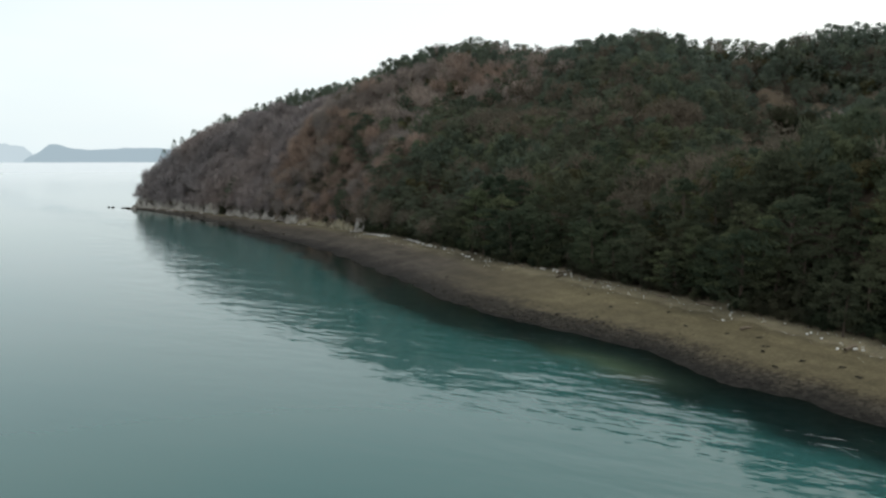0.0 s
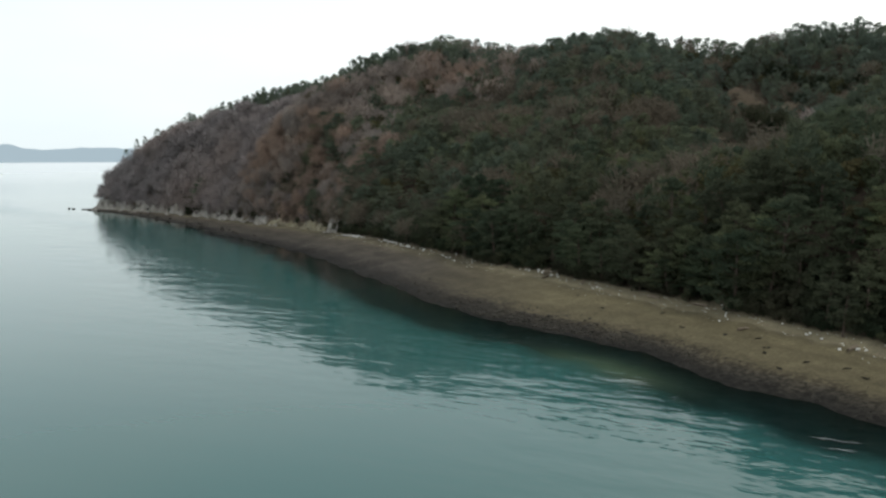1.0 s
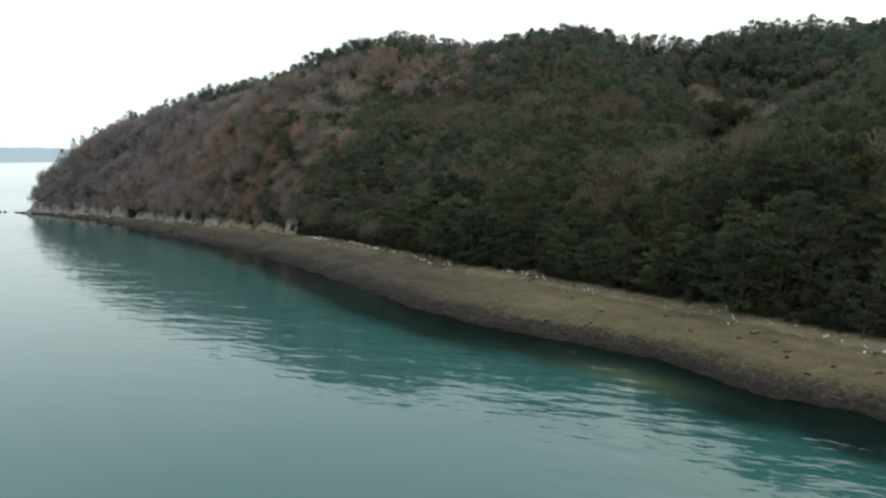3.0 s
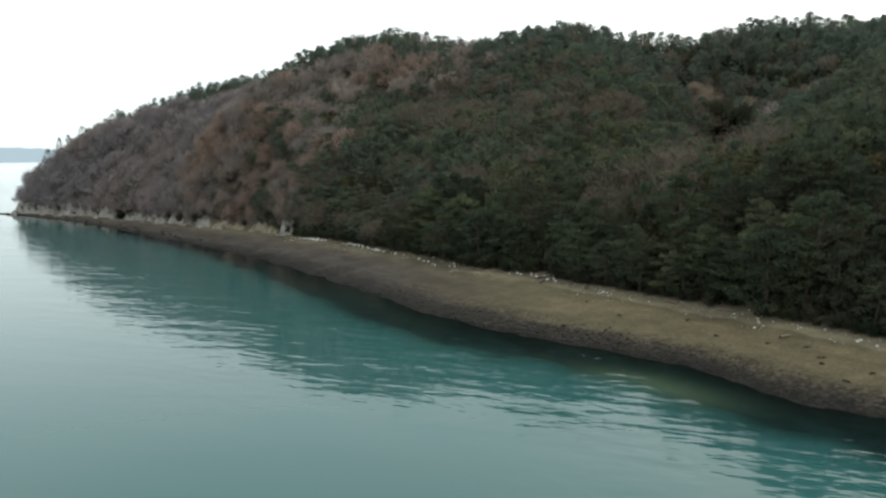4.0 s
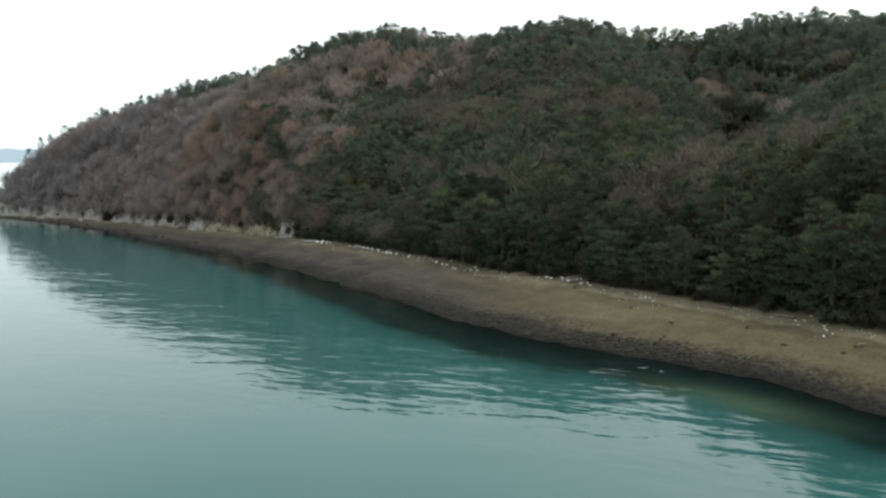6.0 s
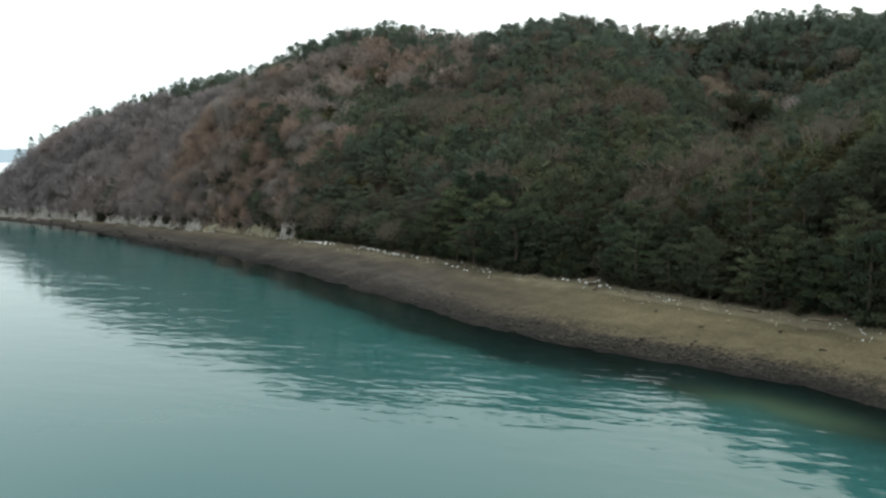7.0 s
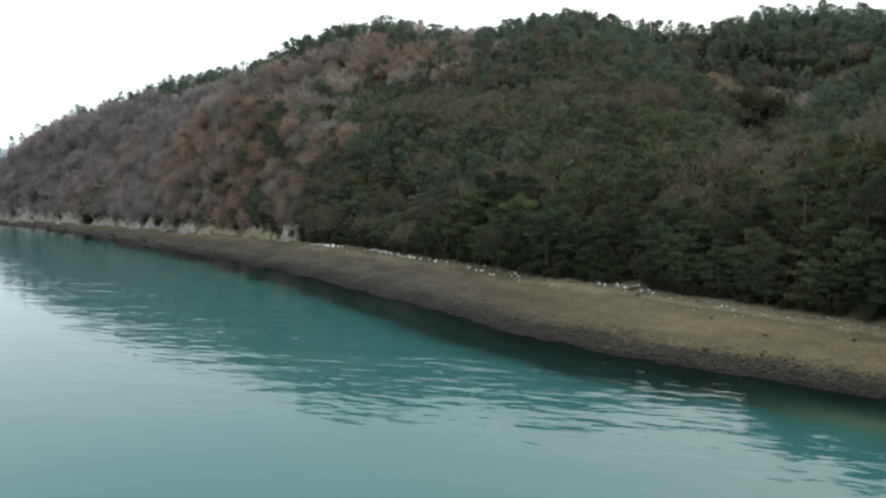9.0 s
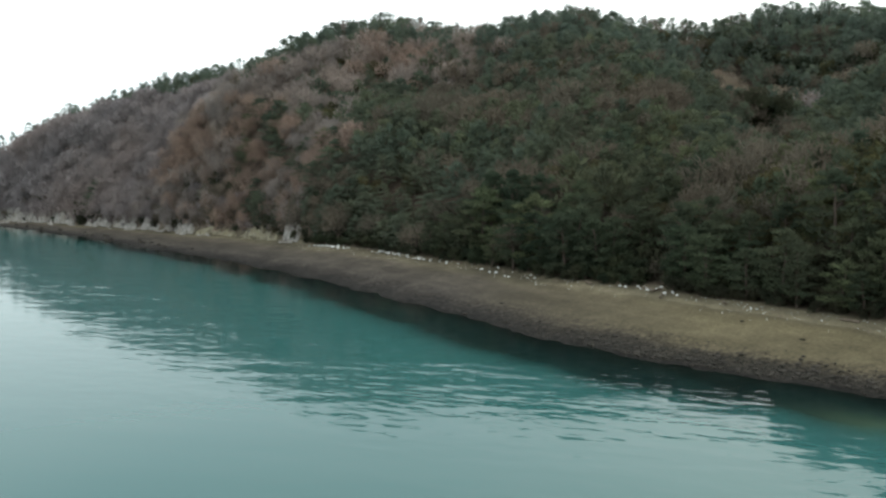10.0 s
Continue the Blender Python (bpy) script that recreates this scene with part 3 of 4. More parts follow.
KINDS = {
    "pine": dict(fine=PINES[0], rough=PINES[1], leaf=PINE, near=SHADE_PINE),
    "mid": dict(fine=PINES[0], rough=PINES[1], leaf=MID_PINE, near=SHADE_PINE),
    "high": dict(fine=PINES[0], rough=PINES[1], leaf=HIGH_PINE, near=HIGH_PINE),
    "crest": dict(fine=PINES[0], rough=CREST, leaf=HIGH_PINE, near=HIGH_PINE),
    "bare": dict(fine=OAKS[0], rough=OAKS[1], leaf=TWIG, near=TWIG),
    "rust": dict(fine=OAKS[0], rough=OAKS[1], leaf=RUST_TWIG, near=RUST_TWIG),
    "brown": dict(fine=OAKS[0], rough=OAKS[1], leaf=BROWN_TWIG, near=BROWN_TWIG),
    "grey": dict(fine=OAKS[0], rough=OAKS[1], leaf=GREY_TWIG, near=GREY_TWIG),
    "olive": dict(fine=DENSE[0], rough=DENSE[1], leaf=OLIVE, near=OLIVE),
    "shrub": dict(fine=BUSHES[0], rough=BUSHES[1], leaf=SHRUB, near=SHRUB),
    "dome": dict(fine=[shrub_shape(340 + k, 4200, 0.095) for k in range(3)], rough=DENSE[1], leaf=SHRUB, near=SHRUB),
}


# drifts where the oaks have kept their rusty leaves: n, s and their half-widths
RUSTY = ((114, 231, 8, 12), (117, 207, 9, 5), (130, 245, 4, 4), (159, 226, 8, 6), (114, 262, 6, 8))


def scatter():
    """All trees of the hill: kind, n, s, size."""
    r, n_all, s_all = rng, [], []
    for s in np.concatenate([np.arange(-70, 24, 6.0), np.arange(24, 190, 3.25), np.arange(190, 379, 2.9)]):
        nb, nr = float(line(BACK_TABLE, s)), float(line(RIDGE_TABLE, s))
        n = nb + 0.9
        while n < nr + 7:
            n_all.append(n)
            s_all.append(s)
            rise = abs(float(hill(n + 1.5, s) - hill(n - 0.5, s))) / 2
            n += (3.2 if s > 190 else 3.3 if s > 24 else 6.5) * (0.62 if s > 60 and nr - 12 < n < nr + 9 else 1.0) / math.sqrt(1 + min(rise, 2.6) ** 2)
    n, s = np.array(n_all), np.array(s_all)
    n, s = n + r.uniform(-1.0, 1.2, len(n)), s + r.uniform(-1.4, 1.4, len(n))
    op, bare, wave = openness(n, s), bareness(n, s), ripple(n, s, 30, 31)
    inland, high = n - line(BACK_TABLE, s), ground_height(n, s)
    made = []
    for i in range(len(n)):
        if r.rand() < op[i] * (1.05 if inland[i] < 12 else 0.6) or high[i] < 1.2:
            continue
        kind = "bare" if r.rand() < bare[i] else "pine"
        if kind == "bare" and s[i] > 264 + 0.3 * (n[i] - 105) + r.normal() * 6:
            kind = "grey"
        elif kind == "bare" and s[i] < 208 + r.normal() * 6:
            kind = "brown"
        warm = max(math.exp(-((n[i] - a) / wn_) ** 2 - ((s[i] - b) / ws_) ** 2) for a, b, wn_, ws_ in RUSTY)
        if kind in ("bare", "brown", "grey") and s[i] > 165 and r.rand() < 1.3 * warm:
            kind = "rust"
        if inland[i] < 12 and s[i] < 99 and kind == "brown":
            kind = "olive" if r.rand() < 0.5 else "pine"
        if inland[i] < 9 and 99 < s[i] < 112 and kind in ("bare", "brown"):
            kind = "olive"
        if kind == "pine" and inland[i] > 5 and r.rand() < 0.05 + 0.5 * math.exp(-((n[i] - 117) ** 2 + (s[i] - 90) ** 2) / 600):
            kind = "olive"
        share = float(slope_share(n[i], s[i]))
        size = (0.94 if kind == "pine" else 2.0 if kind == "olive" else 1.04 if kind == "brown" else 0.98) + 0.14 * wave[i] + r.uniform(-0.2, 0.25)
        if r.rand() < (0.08 if bare[i] < 0.5 else 0.01) or op[i] > 0.25:
            kind, size = "shrub", r.uniform(0.6, 1.3)
            if op[i] > 0.25 and r.rand() < 0.8:
                kind, size = "brown", r.uniform(0.30, 0.55)
        elif math.hypot((n[i] - 176) / 19, (s[i] - 136 - 0.436 * (n[i] - 196)) / 6) < 1:
            if r.rand() < 0.35 or (n[i] > 172 and r.rand() < 0.75):
                continue
            kind, size = "brown" if kind != "pine" or r.rand() < 0.5 else kind, size * 0.52
        elif s[i] < 250 and abs(n[i] - line(RIDGE_TABLE, s[i])) < 12 and r.rand() < 0.25:
            kind, size = "shrub", r.uniform(1.1, 1.7)
        elif inland[i] < 16 and kind == "pine":
            size *= (1.15 if s[i] < 62 else 1.25 if inland[i] < 2.5 else 1.5) if s[i] < 150 else 1.2
            if r.rand() < 0.34:
                continue
        if kind == "pine" and 240 < s[i] < 335 and abs(n[i] - line(RIDGE_TABLE, s[i])) < 6:
            size *= r.uniform(0.85, 1.15)
        elif kind == "pine" and bare[i] > 0.5:
            size *= 0.85
        if kind in ("bare", "grey", "rust") and share > 0.70 and s[i] > 250:
            size *= 0.62
        if kind in ("bare", "grey", "rust") and 246 < s[i] < 268 and 0.25 < share < 0.75:
            size *= 0.52
        # choose needle colour by place on the slope, so that haze builds up with distance
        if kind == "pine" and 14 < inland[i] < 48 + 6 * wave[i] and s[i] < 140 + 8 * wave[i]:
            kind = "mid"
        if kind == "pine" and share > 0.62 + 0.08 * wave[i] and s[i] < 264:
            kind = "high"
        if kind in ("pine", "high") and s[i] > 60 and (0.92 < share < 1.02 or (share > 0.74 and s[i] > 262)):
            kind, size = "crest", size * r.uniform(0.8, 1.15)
        made.append((kind, n[i], s[i], size))
    # rusty bushes where the gully reaches the sand
    for a, b, k in ((114, 110.5, 1.25), (112, 108.5, 1.1), (108, 108.8, 1.05), (104, 107.5, 1.0), (100, 107.6, 0.85), (97.5, 106.6, 0.6), (96, 108.2, 0.5), (96.5, 104.6, 0.55), (102, 105.6, 0.9)):
        made.append(("brown", a, b, k))
    # two great dark evergreens, the hedges of the old terraces and an added shade row in the clearing
    for a, b, k in ((195.5, 138.4, 4.3), (197, 132.0, 4.1), (199, 135.2, 3.6)):
        made.append(("dome", a, b, k))
    # the first row, at n 224, stands in for the shade under the crest pines
    for a, b0, b1, k in ((224, 116, 160, 1.7), (212, 122, 130, 0.9), (218.5, 134, 146, 1.2), (208, 117, 121, 1.9), (209, 141, 146, 0.9)):
        for b in np.arange(b0, b1, 1.9):
            made.append(("shrub", a + r.uniform(-0.8, 0.8), b + r.uniform(-0.5, 0.5), k * r.uniform(0.75, 1.25)))
    for a, b in ((203, 128.5), (201, 126)):
        made.append(("grey", a, b, 1.15))
    # the open row of pines along the falling crest of the headland
    for q in np.arange(246, 354, 1.05):
        nb, nr = float(line(BACK_TABLE, q)), float(line(RIDGE_TABLE, q))
        low, high = np.interp(q, (246, 262, 268, 296, 304, 354), (0.46, 0.60, 0.84, 0.86, 0.72, 0.70)), np.interp(q, (246, 262, 268, 296, 304, 354), (0.80, 0.96, 0.98, 0.99, 0.90, 0.88))
        made.append(("crest", nb + (nr - nb) * r.uniform(low, high), q + r.uniform(-0.7, 0.7), r.uniform(0.56, 1.05) * float(np.interp(q, (250, 256, 265, 270, 322, 334, 352), (1.0, 0.66, 0.66, 1.0, 1.0, 0.75, 0.45)))))
    for row in range(4):
        for q in np.arange(18, 372, 1.5):
            a = float(back(q)) + r.uniform(-0.3, 0.9) + row * 1.7
            if r.rand() < (0.92 if q < 201 else 0.14) and float(openness(a, q)) < 0.3:
                made.append(("shrub", a, q + r.uniform(-0.6, 0.6), r.uniform(0.6, 1.1) + row * 0.25))
            elif q > 203 and r.rand() < 0.8 and not (row < 2 and q < 211):
                made.append(("olive" if r.rand() < 0.12 and row < 2 else "grey" if r.rand() < 0.4 else "brown", a + 0.7 - row * 0.6, q + r.uniform(-0.7, 0.7), r.uniform(0.38, 0.58) + row * 0.05))
    for q in np.arange(204, 366, 1.25):
        for row in range(8):
            a = float(back(q)) + 1.5 + row * 2.3 + r.uniform(-0.8, 0.8)
            if r.rand() < 0.42 and a < float(line(RIDGE_TABLE, q)) - 5:
                made.append(("grey" if q > 262 + r.normal() * 8 else "bare" if r.rand() < 0.75 else "brown", a, q + r.uniform(-0.6, 0.6), r.uniform(0.75, 1.0)))
                if any(math.hypot((a - u) / wn_, (q - v) / ws_) < 0.9 for u, v, wn_, ws_ in RUSTY):
                    made[-1] = ("rust", *made[-1][1:])
    for a, b, k in ((100.5, 303.5, 1.7), (102.0, 305.5, 1.9), (101.2, 306.8, 1.4), (104, 271.5, 1.3), (105, 254, 1.5), (106, 251.5, 1.3), (109, 218, 1.6), (108.5, 214, 1.3), (107, 240, 1.3)):
        made.append(("shrub", a, b, k))
    return made


TREES = scatter()
LABELS = {
    "pine": ("pine_tree", "dark green wind-shaped pine with layered needle pads on the slope", "tree", "pines behind the beach"),
    "mid": ("pine_tree", "olive-green pine on the lower slope", "tree", "pines on the lower slope"),
    "high": ("pine_tree", "grey-green pine high on the slope", "tree", "pines high on the slope"),
    "crest": ("pine_tree", "dark green pine on the crest of the hill", "tree", "pines along the crest"),
    "bare": ("bare_tree", "leafless rust-brown oak with a haze of fine twigs", "tree", "bare trees above the rocky shore"),
    "rust": ("bare_tree", "oak still holding rusty winter leaves", "tree", "bare trees above the rocky shore"),
    "brown": ("bare_tree", "leafless dull brown tree standing among the pines", "tree", "bare trees among the pines"),
    "grey": ("bare_tree", "leafless mauve-grey tree with a haze of fine twigs", "tree", "bare trees above the rocky shore"),
    "olive": ("evergreen_oak", "olive-green broadleaf tree with a dense rounded crown", "tree", "broadleaf trees among the pines"),
    "shrub": ("evergreen_shrub", "dense dark green bush hanging over the sand", "bush", "bushes along the beach edge"),
    "dome": ("evergreen_tree", "tall rounded blackish-green broadleaf tree in the clearing", "tree", "evergreens in the clearing"),
}
STUFF = {
    "pine": ("pine_woods", "dark green pine wood covering the hill to its crest"),
    "mid": ("lower_pine_woods", "olive-green pine wood on the lower slope"),
    "high": ("upper_pine_woods", "grey-green pine wood on the upper slope"),
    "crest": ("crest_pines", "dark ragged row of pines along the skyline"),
    "bare": ("bare_woods", "rust-brown leafless winter wood on the hillside"),
    "rust": ("rusty_woods", "drifts of oaks in rusty winter leaf on the hillside"),
    "brown": ("brown_woods", "dull brown leafless trees scattered through the pine wood"),
    "grey": ("grey_woods", "mauve-grey leafless winter wood on the headland"),
    "olive": ("broadleaf_woods", "olive-green broadleaf crowns scattered through the pine wood"),
    "dome": ("evergreen_clump", "blackish-green evergreen clump on the slope"),
    "shrub": ("underwood", "low dark evergreen bushes between the trees"),
}


def plant():
    masters = {}
    for kind, data in KINDS.items():
        if kind in ("mid", "high", "crest"):
            continue
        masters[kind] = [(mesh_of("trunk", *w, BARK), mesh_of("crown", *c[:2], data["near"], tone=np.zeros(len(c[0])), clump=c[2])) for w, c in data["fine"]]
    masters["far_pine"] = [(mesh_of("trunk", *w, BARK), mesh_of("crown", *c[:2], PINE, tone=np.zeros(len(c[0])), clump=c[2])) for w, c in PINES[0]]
    single, rest = {k: [] for k in KINDS}, {k: [] for k in KINDS}
    for t in TREES:
        kind, n, s, size = t
        inland = n - float(line(BACK_TABLE, s))
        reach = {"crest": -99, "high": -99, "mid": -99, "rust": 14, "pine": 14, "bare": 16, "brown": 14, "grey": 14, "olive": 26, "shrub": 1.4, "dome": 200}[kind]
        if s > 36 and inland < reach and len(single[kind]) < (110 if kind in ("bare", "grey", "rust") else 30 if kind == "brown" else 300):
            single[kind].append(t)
        else:
            rest[kind].append(t)
    for kind, chosen in single.items():
        name, label, cat, group = LABELS[kind]
        for _, n, s, size in chosen:
            x, y = to_xy(n, s)
            # pines farther along the shore take the paler needles, with haze in their colour
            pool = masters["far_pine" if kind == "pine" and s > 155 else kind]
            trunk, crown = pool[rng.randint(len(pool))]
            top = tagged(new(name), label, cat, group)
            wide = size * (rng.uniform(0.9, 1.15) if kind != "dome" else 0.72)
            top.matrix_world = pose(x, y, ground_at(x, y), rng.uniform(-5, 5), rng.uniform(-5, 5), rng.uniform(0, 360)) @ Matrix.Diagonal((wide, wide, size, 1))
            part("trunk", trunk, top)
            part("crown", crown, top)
    for kind, many in rest.items():
        if not many:
            continue
        vs, fs, tones, clumps, wv, wf, o, wo = [], [], [], [], [], [], 0, 0
        for _, n, s, size in many:
            x, y = to_xy(n, s)
            wood, leaf = KINDS[kind]["rough"][rng.randint(len(KINDS[kind]["rough"]))]
            a, wide = rng.uniform(0, 6.28), size * rng.uniform(0.95, 1.2) * (0.74 if kind == "crest" and s > 258 else 1.0)
            m = np.array(((math.cos(a) * wide, -math.sin(a) * wide, 0), (math.sin(a) * wide, math.cos(a) * wide, 0), (0, 0, size)))
            at = np.array((x, y, float(ground_height(n, s))))
            vs.append(leaf[0] @ m.T + at)
            fs.append(leaf[1] + o)
            tones.append(np.full(len(leaf[0]), rng.rand()))
            clumps.append(leaf[2])
            o += len(leaf[0])
            if kind in ("crest", "high", "pine", "bare", "rust", "brown", "grey") and 0.84 < float(slope_share(n, s)) < 1.04 and s > 60:
                wv.append(wood[0] @ m.T + at)
                wf.append(wood[1] + wo)
                wo += len(wood[0])
        names = STUFF[kind]
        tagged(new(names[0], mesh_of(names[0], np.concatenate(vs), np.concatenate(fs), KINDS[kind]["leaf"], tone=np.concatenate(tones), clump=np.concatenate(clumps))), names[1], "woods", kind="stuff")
        if wv:
            label = "thin grey-brown trunks and limbs of the " + names[0].replace("_", " ") + " along the crest"
            tagged(new("crest_trunks", mesh_of("crest_trunks", np.concatenate(wv), np.concatenate(wf), BARK)), label, "trunks", kind="stuff")


plant()


def dry_grass():
    r = np.random.RandomState(41)
    cs = []
    # the flat strips of three old terraces, then what grows between them
    for n0, s0, s1 in ((210.5, 147.5, 158), (213.5, 134, 143), (216, 121, 131)):
        for _ in range(420):
            n, s = n0 + r.uniform(-1.6, 1.6), r.uniform(s0, s1)
            x, y = to_xy(n, s)
            cs.append((x, y, float(ground_height(n, s)) + 0.35))
    while len(cs) < 2000:
        n, s = r.uniform(160, 232), r.uniform(100, 175)
        if r.rand() < openness(n, s):
            x, y = to_xy(n, s)
            cs.append((x, y, float(ground_height(n, s)) + 0.25))
    cs = np.array(cs)
    v, f = tufts(r, cs, np.full((len(cs), 3), 0.5), 22000, 0.40, 0.25, 0.0, 1.2)
    tagged(new("dry_grass", mesh_of("dry_grass", v, f, GRASS, tone=np.repeat(r.rand(22000), 3), clump=np.full(len(v), 0.5))), "tan dry grass in the clearing of the gully", "grass", kind="stuff")


dry_grass()


# ---- rocks ----
def crag(r, w, d, h, spires):
    """A weathered outcrop: leaning angular spires grown together."""
    pieces = []
    for k in range(spires):
        bm = bmesh.new()
        cx = (k - (spires - 1) / 2) * w / spires + r.uniform(-0.3, 0.3)
        hh = h * (r.uniform(0.3, 0.7) if k % 3 else r.uniform(0.75, 1.1))
        for i in range(22):
            q = r.uniform(0, 1) ** 0.8
            tap = (1 - 0.78 * q ** 1.2) * r.uniform(0.75, 1.1)
            a = r.uniform(0, 6.28)
            bm.verts.new((cx + 0.78 * w / spires * tap * math.cos(a) + 0.25 * q, 0.5 * d * tap * math.sin(a) + 0.3 * q, -0.7 + (hh + 0.7) * q))
        bmesh.ops.convex_hull(bm, input=bm.verts)
        loose = [v for v in bm.verts if not v.link_faces]
        bmesh.ops.delete(bm, geom=loose, context="VERTS")
        bmesh.ops.triangulate(bm, faces=bm.faces)
        bmesh.ops.subdivide_edges(bm, edges=bm.edges, cuts=2, use_grid_fill=True)
        bmesh.ops.triangulate(bm, faces=bm.faces)
        for v in bm.verts:
            q = Vector((v.co.x * 2.4 + k * 7, v.co.y * 2.4 + w, v.co.z * 0.8))
            v.co += Vector((noise.noise(q) * 0.42, noise.noise(q + Vector((0, 9, h))) * 0.42, noise.noise(v.co * 1.9) * 0.5))
        bm.verts.index_update()
        pieces.append((np.array([v.co[:] for v in bm.verts]), np.array([[v.index for v in f.verts] for f in bm.faces])))
        bm.free()
    return join(pieces)


def cliff(r, s0, s1, height):
    """A low weathered rock face along the shore: buttresses, clefts and a jagged top that runs back into the bank."""
    seed = r.uniform(0, 90)
    along = np.linspace(s0, s1, int((s1 - s0) / 0.4) + 1)
    ups = np.linspace(-0.15, 1.0, 10)
    v, foot = [], float(np.mean(ground_height(back(along) - 1.0, along)))
    peak = r.uniform(0.3, 0.7)
    for s in along:
        q = (s - s0) / (s1 - s0)
        rough = 0.68 + 0.25 * noise.noise(Vector((s * 0.30, seed, 0))) + 0.40 * noise.noise(Vector((s * 0.75, seed, 4))) + 0.32 * noise.noise(Vector((s * 1.9, seed, 8)))
        tall = 1.5 * height * max(0.12, rough + 0.35 * math.exp(-((q - peak) / 0.16) ** 2)) * min(1.0, 8 * q + 0.25, 8 * (1 - q) + 0.25)
        tall = min(tall, 4.4 + 0.5 * noise.noise(Vector((s * 0.9, seed, 12))))
        face = float(back(s)) - 0.5 + 0.9 * noise.noise(Vector((s * 0.55, seed, 20)))
        for u in ups:
            n = face + 1.5 * max(u, 0) ** 1.3 + 0.55 * noise.noise(Vector((s * 1.3, u * tall * 0.5, seed))) + 0.25 * noise.noise(Vector((s * 3.1, u * tall * 1.6, seed + 9)))
            a = s + 0.25 * noise.noise(Vector((s * 1.7, u * 5, seed + 30)))
            x, y = to_xy(n, a)
            v.append((x, y, foot + tall * u + 0.18 * noise.noise(Vector((s * 2.2, u * 7, seed + 50))) * max(u, 0)))
        x, y = to_xy(face + 5.0, s)
        v.append((x, y, foot + 0.5 * tall))
        v.append((x, y, foot - 0.5))
    w, m = len(ups) + 2, len(along)
    f = []
    for i in range(m - 1):
        for j in range(w):
            a, b = i * w + j, i * w + (j + 1) % w
            f += [(a, a + w, b + w), (a, b + w, b)]
    for j in range(1, w - 1):
        f += [(0, j, j + 1), ((m - 1) * w, (m - 1) * w + j + 1, (m - 1) * w + j)]
    return v, f


def rocky_shore():
    r = np.random.RandomState(51)
    # stretches of low cliff: from, to along the shore, height
    for s0, s1, h in ((202, 209.5, 4.0), (213, 229.5, 2.5), (231, 246, 1.3), (247, 261.5, 2.8), (263, 273.5, 2.4), (274.5, 288.5, 3.9), (289.5, 302, 2.6),
                      (309, 322, 4.4), (323, 329.5, 4.0), (330.5, 346, 4.6), (347, 360, 5.2), (361, 376, 4.8)):
        ochre = 212 < s0 < 235
        me = mesh_of("rock_cliff", *cliff(r, s0, s1, h), OCHRE if ochre else ROCK)
        label = "ochre lichened rock face at the foot of the slope" if ochre else "pale grey jagged low cliff at the foot of the slope"
        tagged(new("rock_cliff", me), label, "rock", "cliffs along the shore")
    for k in range(14):
        s = 204 + k * 11.6 + r.uniform(-3.0, 3.0)
        n = float(back(s)) - r.uniform(1.0, 2.2)
        x, y = to_xy(n, s)
        me = mesh_of("rock_ledge", *crag(r, r.uniform(3, 6), r.uniform(1.2, 2.0), r.uniform(0.4, 0.8), 3), OCHRE if 212 < s < 230 else ROCK)
        top = tagged(new("rock_ledge", me), "low pale broken ledge of rock above the shingle", "rock", "ledges along the shore")
        top.matrix_world = pose(x, y, ground_at(x, y), 0, 0, 122.9 + r.uniform(-15, 15))
    for k in range(16):
        s = 222 + k * 7.5 + r.uniform(-3, 3)
        n = float(shore(s)) + r.uniform(-0.5, 5.5)
        x, y = to_xy(n, s)
        me = mesh_of("shore_rock", *crag(r, r.uniform(1.5, 5), r.uniform(1.0, 2.2), r.uniform(0.35, 0.8), 2), DARK_ROCK)
        top = tagged(new("shore_rock", me), "low dark weed-covered rock on the tidal flat", "rock", "tidal rocks below the headland")
        top.matrix_world = pose(x, y, ground_at(x, y), 0, 0, 122.9 + r.uniform(-25, 25))
    # the low point of the headland and the two skerries off it
    for s, n, w, h in ((374, 85, 7, 2.2), (379, 83.5, 6, 1.1), (383, 82.5, 5, 0.5)):
        x, y = to_xy(n, s)
        top = tagged(new("headland_rock", mesh_of("headland_rock", *crag(r, w, 4, h, 3), ROCK if h > 2 else DARK_ROCK)), "grey rock shelf running into the sea", "rock", "rocks off the headland")
        top.matrix_world = pose(x, y, -0.1, 0, 0, 122.9)
    for s, n in ((388.5, 79.5), (391.5, 78.5)):
        x, y = to_xy(n, s)
        top = tagged(new("skerry", mesh_of("skerry", *crag(r, 2.4, 1.6, 0.8, 2), DARK_ROCK)), "small dark rock just above the water", "rock", "rocks off the headland")
        top.matrix_world = pose(x, y, -0.1, 0, 0, 90)


rocky_shore()


def pebble(r, flat=0.5):
    bm = bmesh.new()
    bmesh.ops.create_icosphere(bm, subdivisions=1, radius=1.0)
    for v in bm.verts:
        v.co *= r.uniform(0.75, 1.2)
        v.co.z *= flat
    out = np.array([v.co[:] for v in bm.verts]), np.array([[v.index for v in f.verts] for f in bm.faces])
    bm.free()
    return out


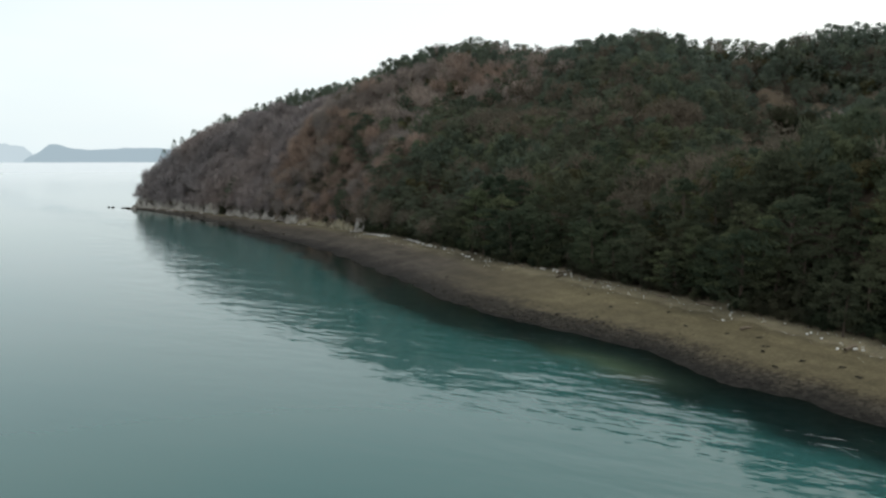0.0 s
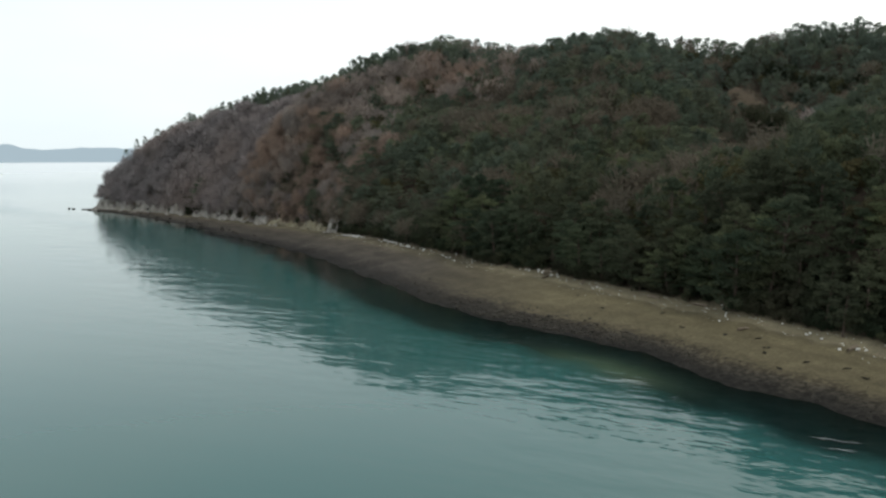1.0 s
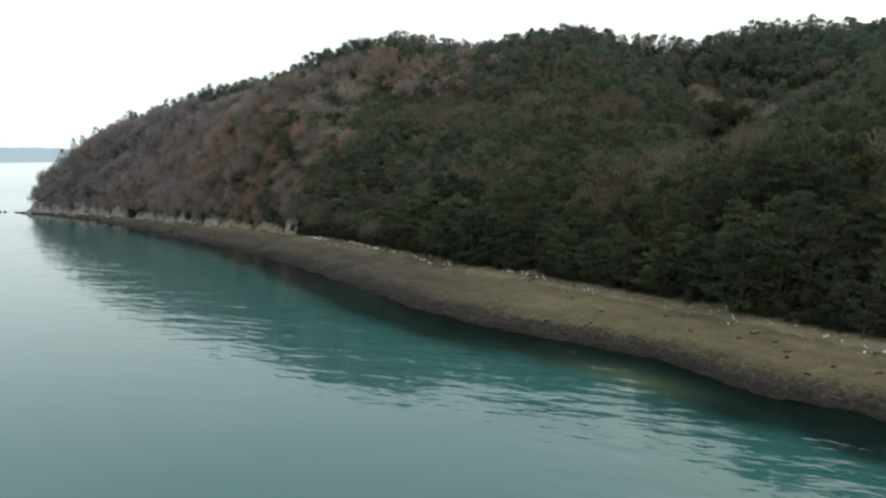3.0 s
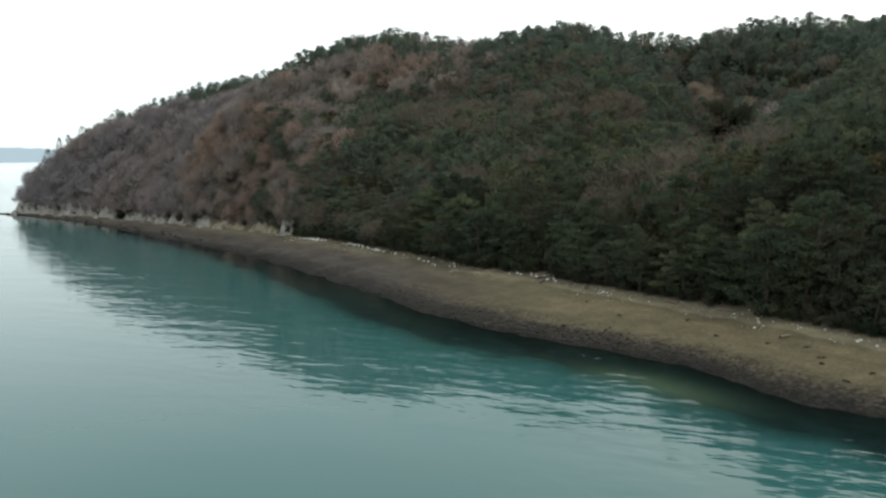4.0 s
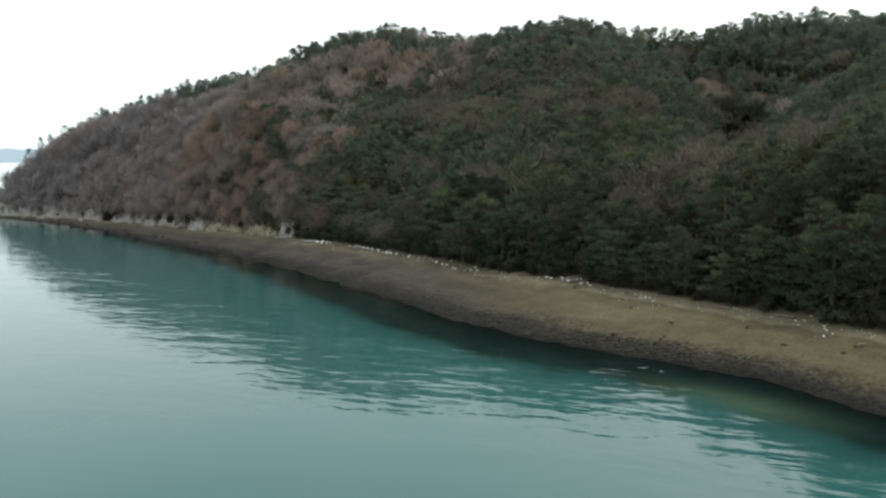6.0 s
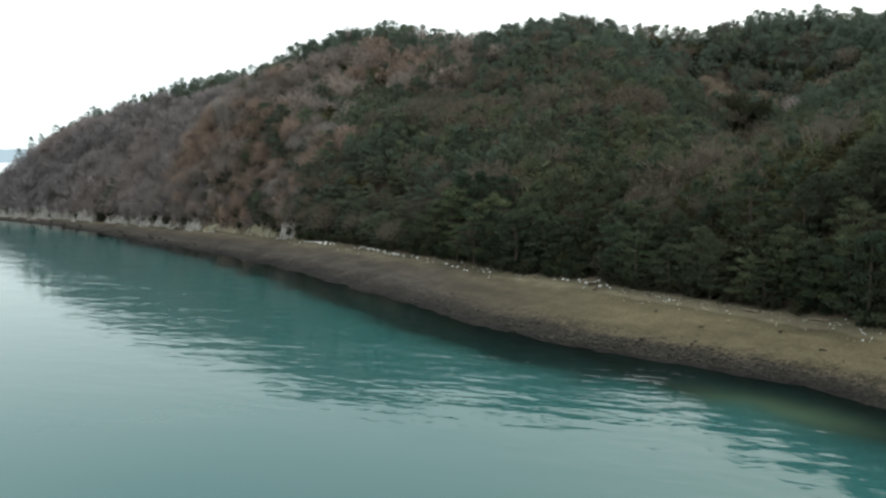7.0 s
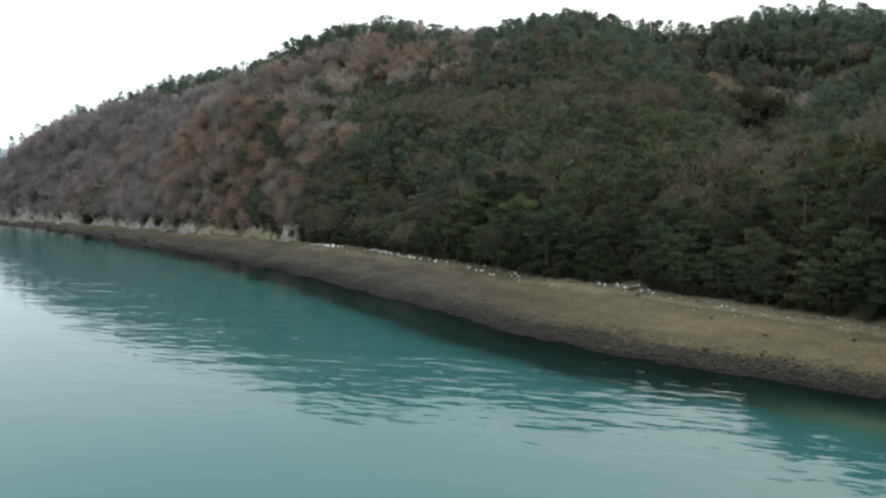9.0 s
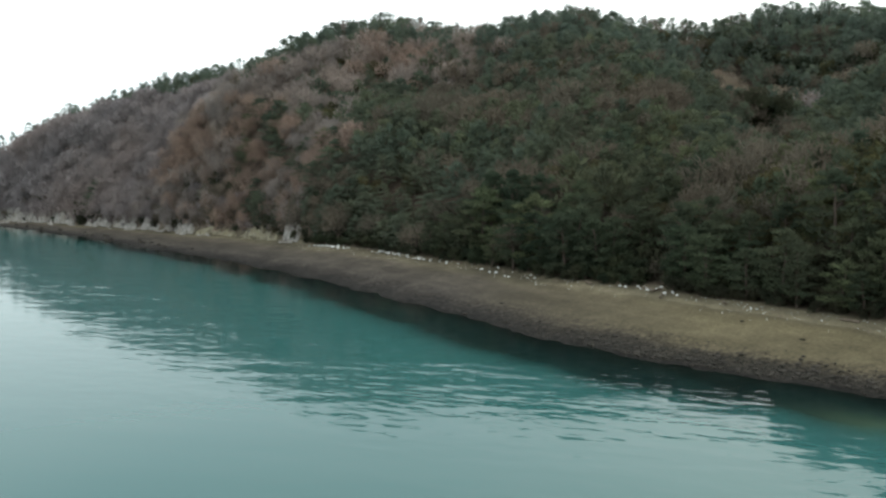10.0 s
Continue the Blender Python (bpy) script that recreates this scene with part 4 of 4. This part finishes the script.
def shingle():
    r = np.random.RandomState(61)
    shapes = [pebble(r, q) for q in (0.4, 0.5, 0.6, 0.45, 0.55)]
    metas = [mesh_of("stone", *p, DARK_ROCK) for p in shapes]
    vs, fs, o = [], [], 0
    for k in range(3000):
        s = r.uniform(34, 215)
        if k < 2300:
            s = r.normal(84, 14)
        nw = float(shore(s))
        n = nw + 0.2 + 4.2 * r.beta(1.6, 2.4) * (1.0 + 0.35 * r.rand()) + (r.uniform(0, 3) if r.rand() < 0.08 else 0)
        if n > float(back(s)) - 7:
            continue
        x, y = to_xy(n, s)
        size = r.uniform(0.06, 0.13) * (1.5 if r.rand() < 0.1 else 1.0)
        if k % 16 == 0 and 70 < s < 125:
            top = tagged(new("stone", metas[k % 5]), "dark weed-stained stone lying on the wet shingle", "stone", "stones on the lower beach")
            top.matrix_world = pose(x, y, ground_at(x, y) + 0.04, 0, 0, r.uniform(0, 360)) @ Matrix.Diagonal((r.uniform(0.25, 0.5), r.uniform(0.2, 0.4), r.uniform(0.2, 0.4), 1))
            continue
        v, f = shapes[k % 5]
        a = r.uniform(0, 6.28)
        m = np.array(((math.cos(a), -math.sin(a), 0), (math.sin(a), math.cos(a), 0), (0, 0, 1))) * size
        vs.append(v @ m.T + np.array((x, y, ground_at(x, y) + 0.02)))
        fs.append(f + o)
        o += len(v)
    tagged(new("shingle", mesh_of("shingle", np.concatenate(vs), np.concatenate(fs), DARK_ROCK)), "scattered small dark stones on the lower beach", "stones", kind="stuff")


shingle()


# ---- what the tide has left ----
def block_mesh(r):
    bm = bmesh.new()
    bmesh.ops.create_cube(bm, size=1.0)
    for v in bm.verts:
        v.co = Vector((v.co.x * r.uniform(0.8, 1.1), v.co.y * r.uniform(0.5, 0.75), v.co.z * r.uniform(0.35, 0.55)))
    bmesh.ops.bevel(bm, geom=bm.edges[:], offset=0.07, segments=2, affect="EDGES")
    me = bpy.data.meshes.new("foam_block")
    bm.to_mesh(me)
    bm.free()
    me.materials.append(FOAM)
    return me


def buoy_mesh(r):
    prof = ((-0.5, 0.0), (-0.49, 0.2), (-0.42, 0.27), (-0.2, 0.29), (-0.05, 0.27), (0.05, 0.27), (0.2, 0.29), (0.42, 0.27), (0.49, 0.2), (0.5, 0.0))
    v = [(x, q * math.cos(a), q * math.sin(a)) for x, q in prof for a in np.linspace(0, 6.2832, 13)[:-1]]
    f = [(i * 12 + j, i * 12 + (j + 1) % 12, i * 12 + 12 + (j + 1) % 12, i * 12 + 12 + j) for i in range(len(prof) - 1) for j in range(12)]
    return mesh_of("foam_buoy", v, f, FOAM, True)


def flotsam():
    r = np.random.RandomState(71)
    blocks, buoys = [block_mesh(r) for _ in range(4)], [buoy_mesh(r)]
    # s, distance in front of the trees, spread along, spread across, how many
    heaps = ((183, 1.1, 4.5, 0.35, 34), (166, 1.2, 6, 0.5, 22), (150, 1.5, 7, 0.7, 14), (132, 2.2, 8, 1.4, 9), (107, 1.0, 6.0, 0.6, 15), (89, 2.0, 8, 1.2, 6), (67.5, 1.6, 3.2, 0.9, 8), (58, 2.0, 4.5, 1.0, 3), (46, 2.6, 5, 1.2, 4))
    for s0, off, ls, ln, many in heaps:
        for _ in range(many):
            s = s0 + r.normal() * ls * 0.6
            n = float(back(s)) - off + r.normal() * ln
            x, y = to_xy(n, s)
            big = r.uniform(0.24, 0.52) * (0.8 if s0 < 90 else 1.0)
            pick = r.rand()
            if pick < 0.68:
                ob, h = tagged(new("foam_block", blocks[r.randint(4)]), "broken white foam block washed up on the sand", "flotsam", "washed-up floats"), 0.2
            else:
                ob, h = tagged(new("foam_buoy", buoys[0]), "white barrel-shaped foam buoy lying on the sand", "buoy", "washed-up floats"), 0.27
            ob.matrix_world = pose(x, y, ground_at(x, y) + h * big, r.uniform(-8, 8), r.uniform(-8, 8), r.uniform(0, 360)) @ Matrix.Scale(big, 4)
    logs = ((61.5, 5.0, 1.6, 20), (103.5, 2.8, 3.0, 60), (107, 1.0, 2.6, 110), (105.5, 0.9, 2.2, 20), (133, 1.4, 2.4, 80), (80, 1.4, 2.2, 120), (48, 3.4, 2.6, 40), (145, 1.2, 2.0, 100), (95, 1.6, 1.8, 70), (172, 1.0, 2.4, 110), (116, 1.1, 2.0, 95), (72, 1.2, 2.2, 130))
    for s, off, length, turn in logs:
        n = float(back(s)) - off
        x, y = to_xy(n, s)
        bits = [tube([(0, 0, -length / 2), (0.08, 0.03, 0), (0.02, -0.04, length / 2)], (0.17, 0.14, 0.08), 7)]
        bits.append(tube([(0.05, 0, length * 0.1), (0.35, 0.1, length * 0.28)], (0.06, 0.02), 5))
        v, f = join(bits)
        v = v[:, [2, 1, 0]]
        ob = tagged(new("driftwood_log", mesh_of("driftwood_log", v, f, WOOD, True)), "grey-brown driftwood log with a broken branch on the sand", "driftwood", "driftwood on the beach")
        ob.matrix_world = pose(x, y, ground_at(x, y) + 0.13, 0, 0, turn)
    clumps = ((55.5, 8.2), (54.8, 9.4), (51.0, 12.2), (46, 7.6), (43.5, 8.6), (58, 6.4), (62, 7.6), (68, 8.4), (74, 6.0), (82, 9.0), (50, 9.0), (90, 6.5))
    for s, off in clumps:
        n = float(back(s)) - off
        x, y = to_xy(n, s)
        cs = np.array([(r.uniform(-0.3, 0.3), r.normal() * 0.06, 0.05) for _ in range(6)])
        v, f = tufts(r, cs, np.tile((0.24, 0.13, 0.06), (6, 1)), 90, 0.12, 0.5, 0.8)
        v[:, 2] = np.maximum(v[:, 2], 0.01)
        ob = tagged(new("seaweed_clump", mesh_of("seaweed_clump", v, f, WEED)), "dark heap of dried seaweed on the sand", "seaweed", "seaweed on the beach")
        ob.matrix_world = pose(x, y, ground_at(x, y), 0, 0, r.uniform(0, 360))


flotsam()


def beach_litter():
    """The line of small pale scraps, sticks and shells that the highest tide leaves under the trees."""
    r = np.random.RandomState(81)
    for name, mat, label, many, lo, hi in (("tide_litter", FOAM, "small pale scraps and shells along the highest tide line", 420, 0.05, 0.14),
                                           ("stick_litter", WOOD, "thin broken sticks and bark along the tide line", 420, 0.06, 0.16)):
        vs, fs, o = [], [], 0
        for k in range(many):
            s = r.uniform(36, 196)
            n = float(back(s)) - abs(r.normal(0, 1.2)) - 0.1 - (2.2 if r.rand() < 0.3 else 0)
            x, y = to_xy(n, s)
            v, f = pebble(r, 0.45)
            a, size = r.uniform(0, 6.28), r.uniform(lo, hi)
            wide = np.array((3.5 if mat is WOOD else 1.3, 0.6, 0.5)) * size
            m = np.array(((math.cos(a), -math.sin(a), 0), (math.sin(a), math.cos(a), 0), (0, 0, 1)))
            vs.append((v * wide) @ m.T + np.array((x, y, ground_at(x, y) + 0.02)))
            fs.append(f + o)
            o += len(v)
        tagged(new(name, mesh_of(name, np.concatenate(vs), np.concatenate(fs), mat)), label, "litter", kind="stuff")


beach_litter()
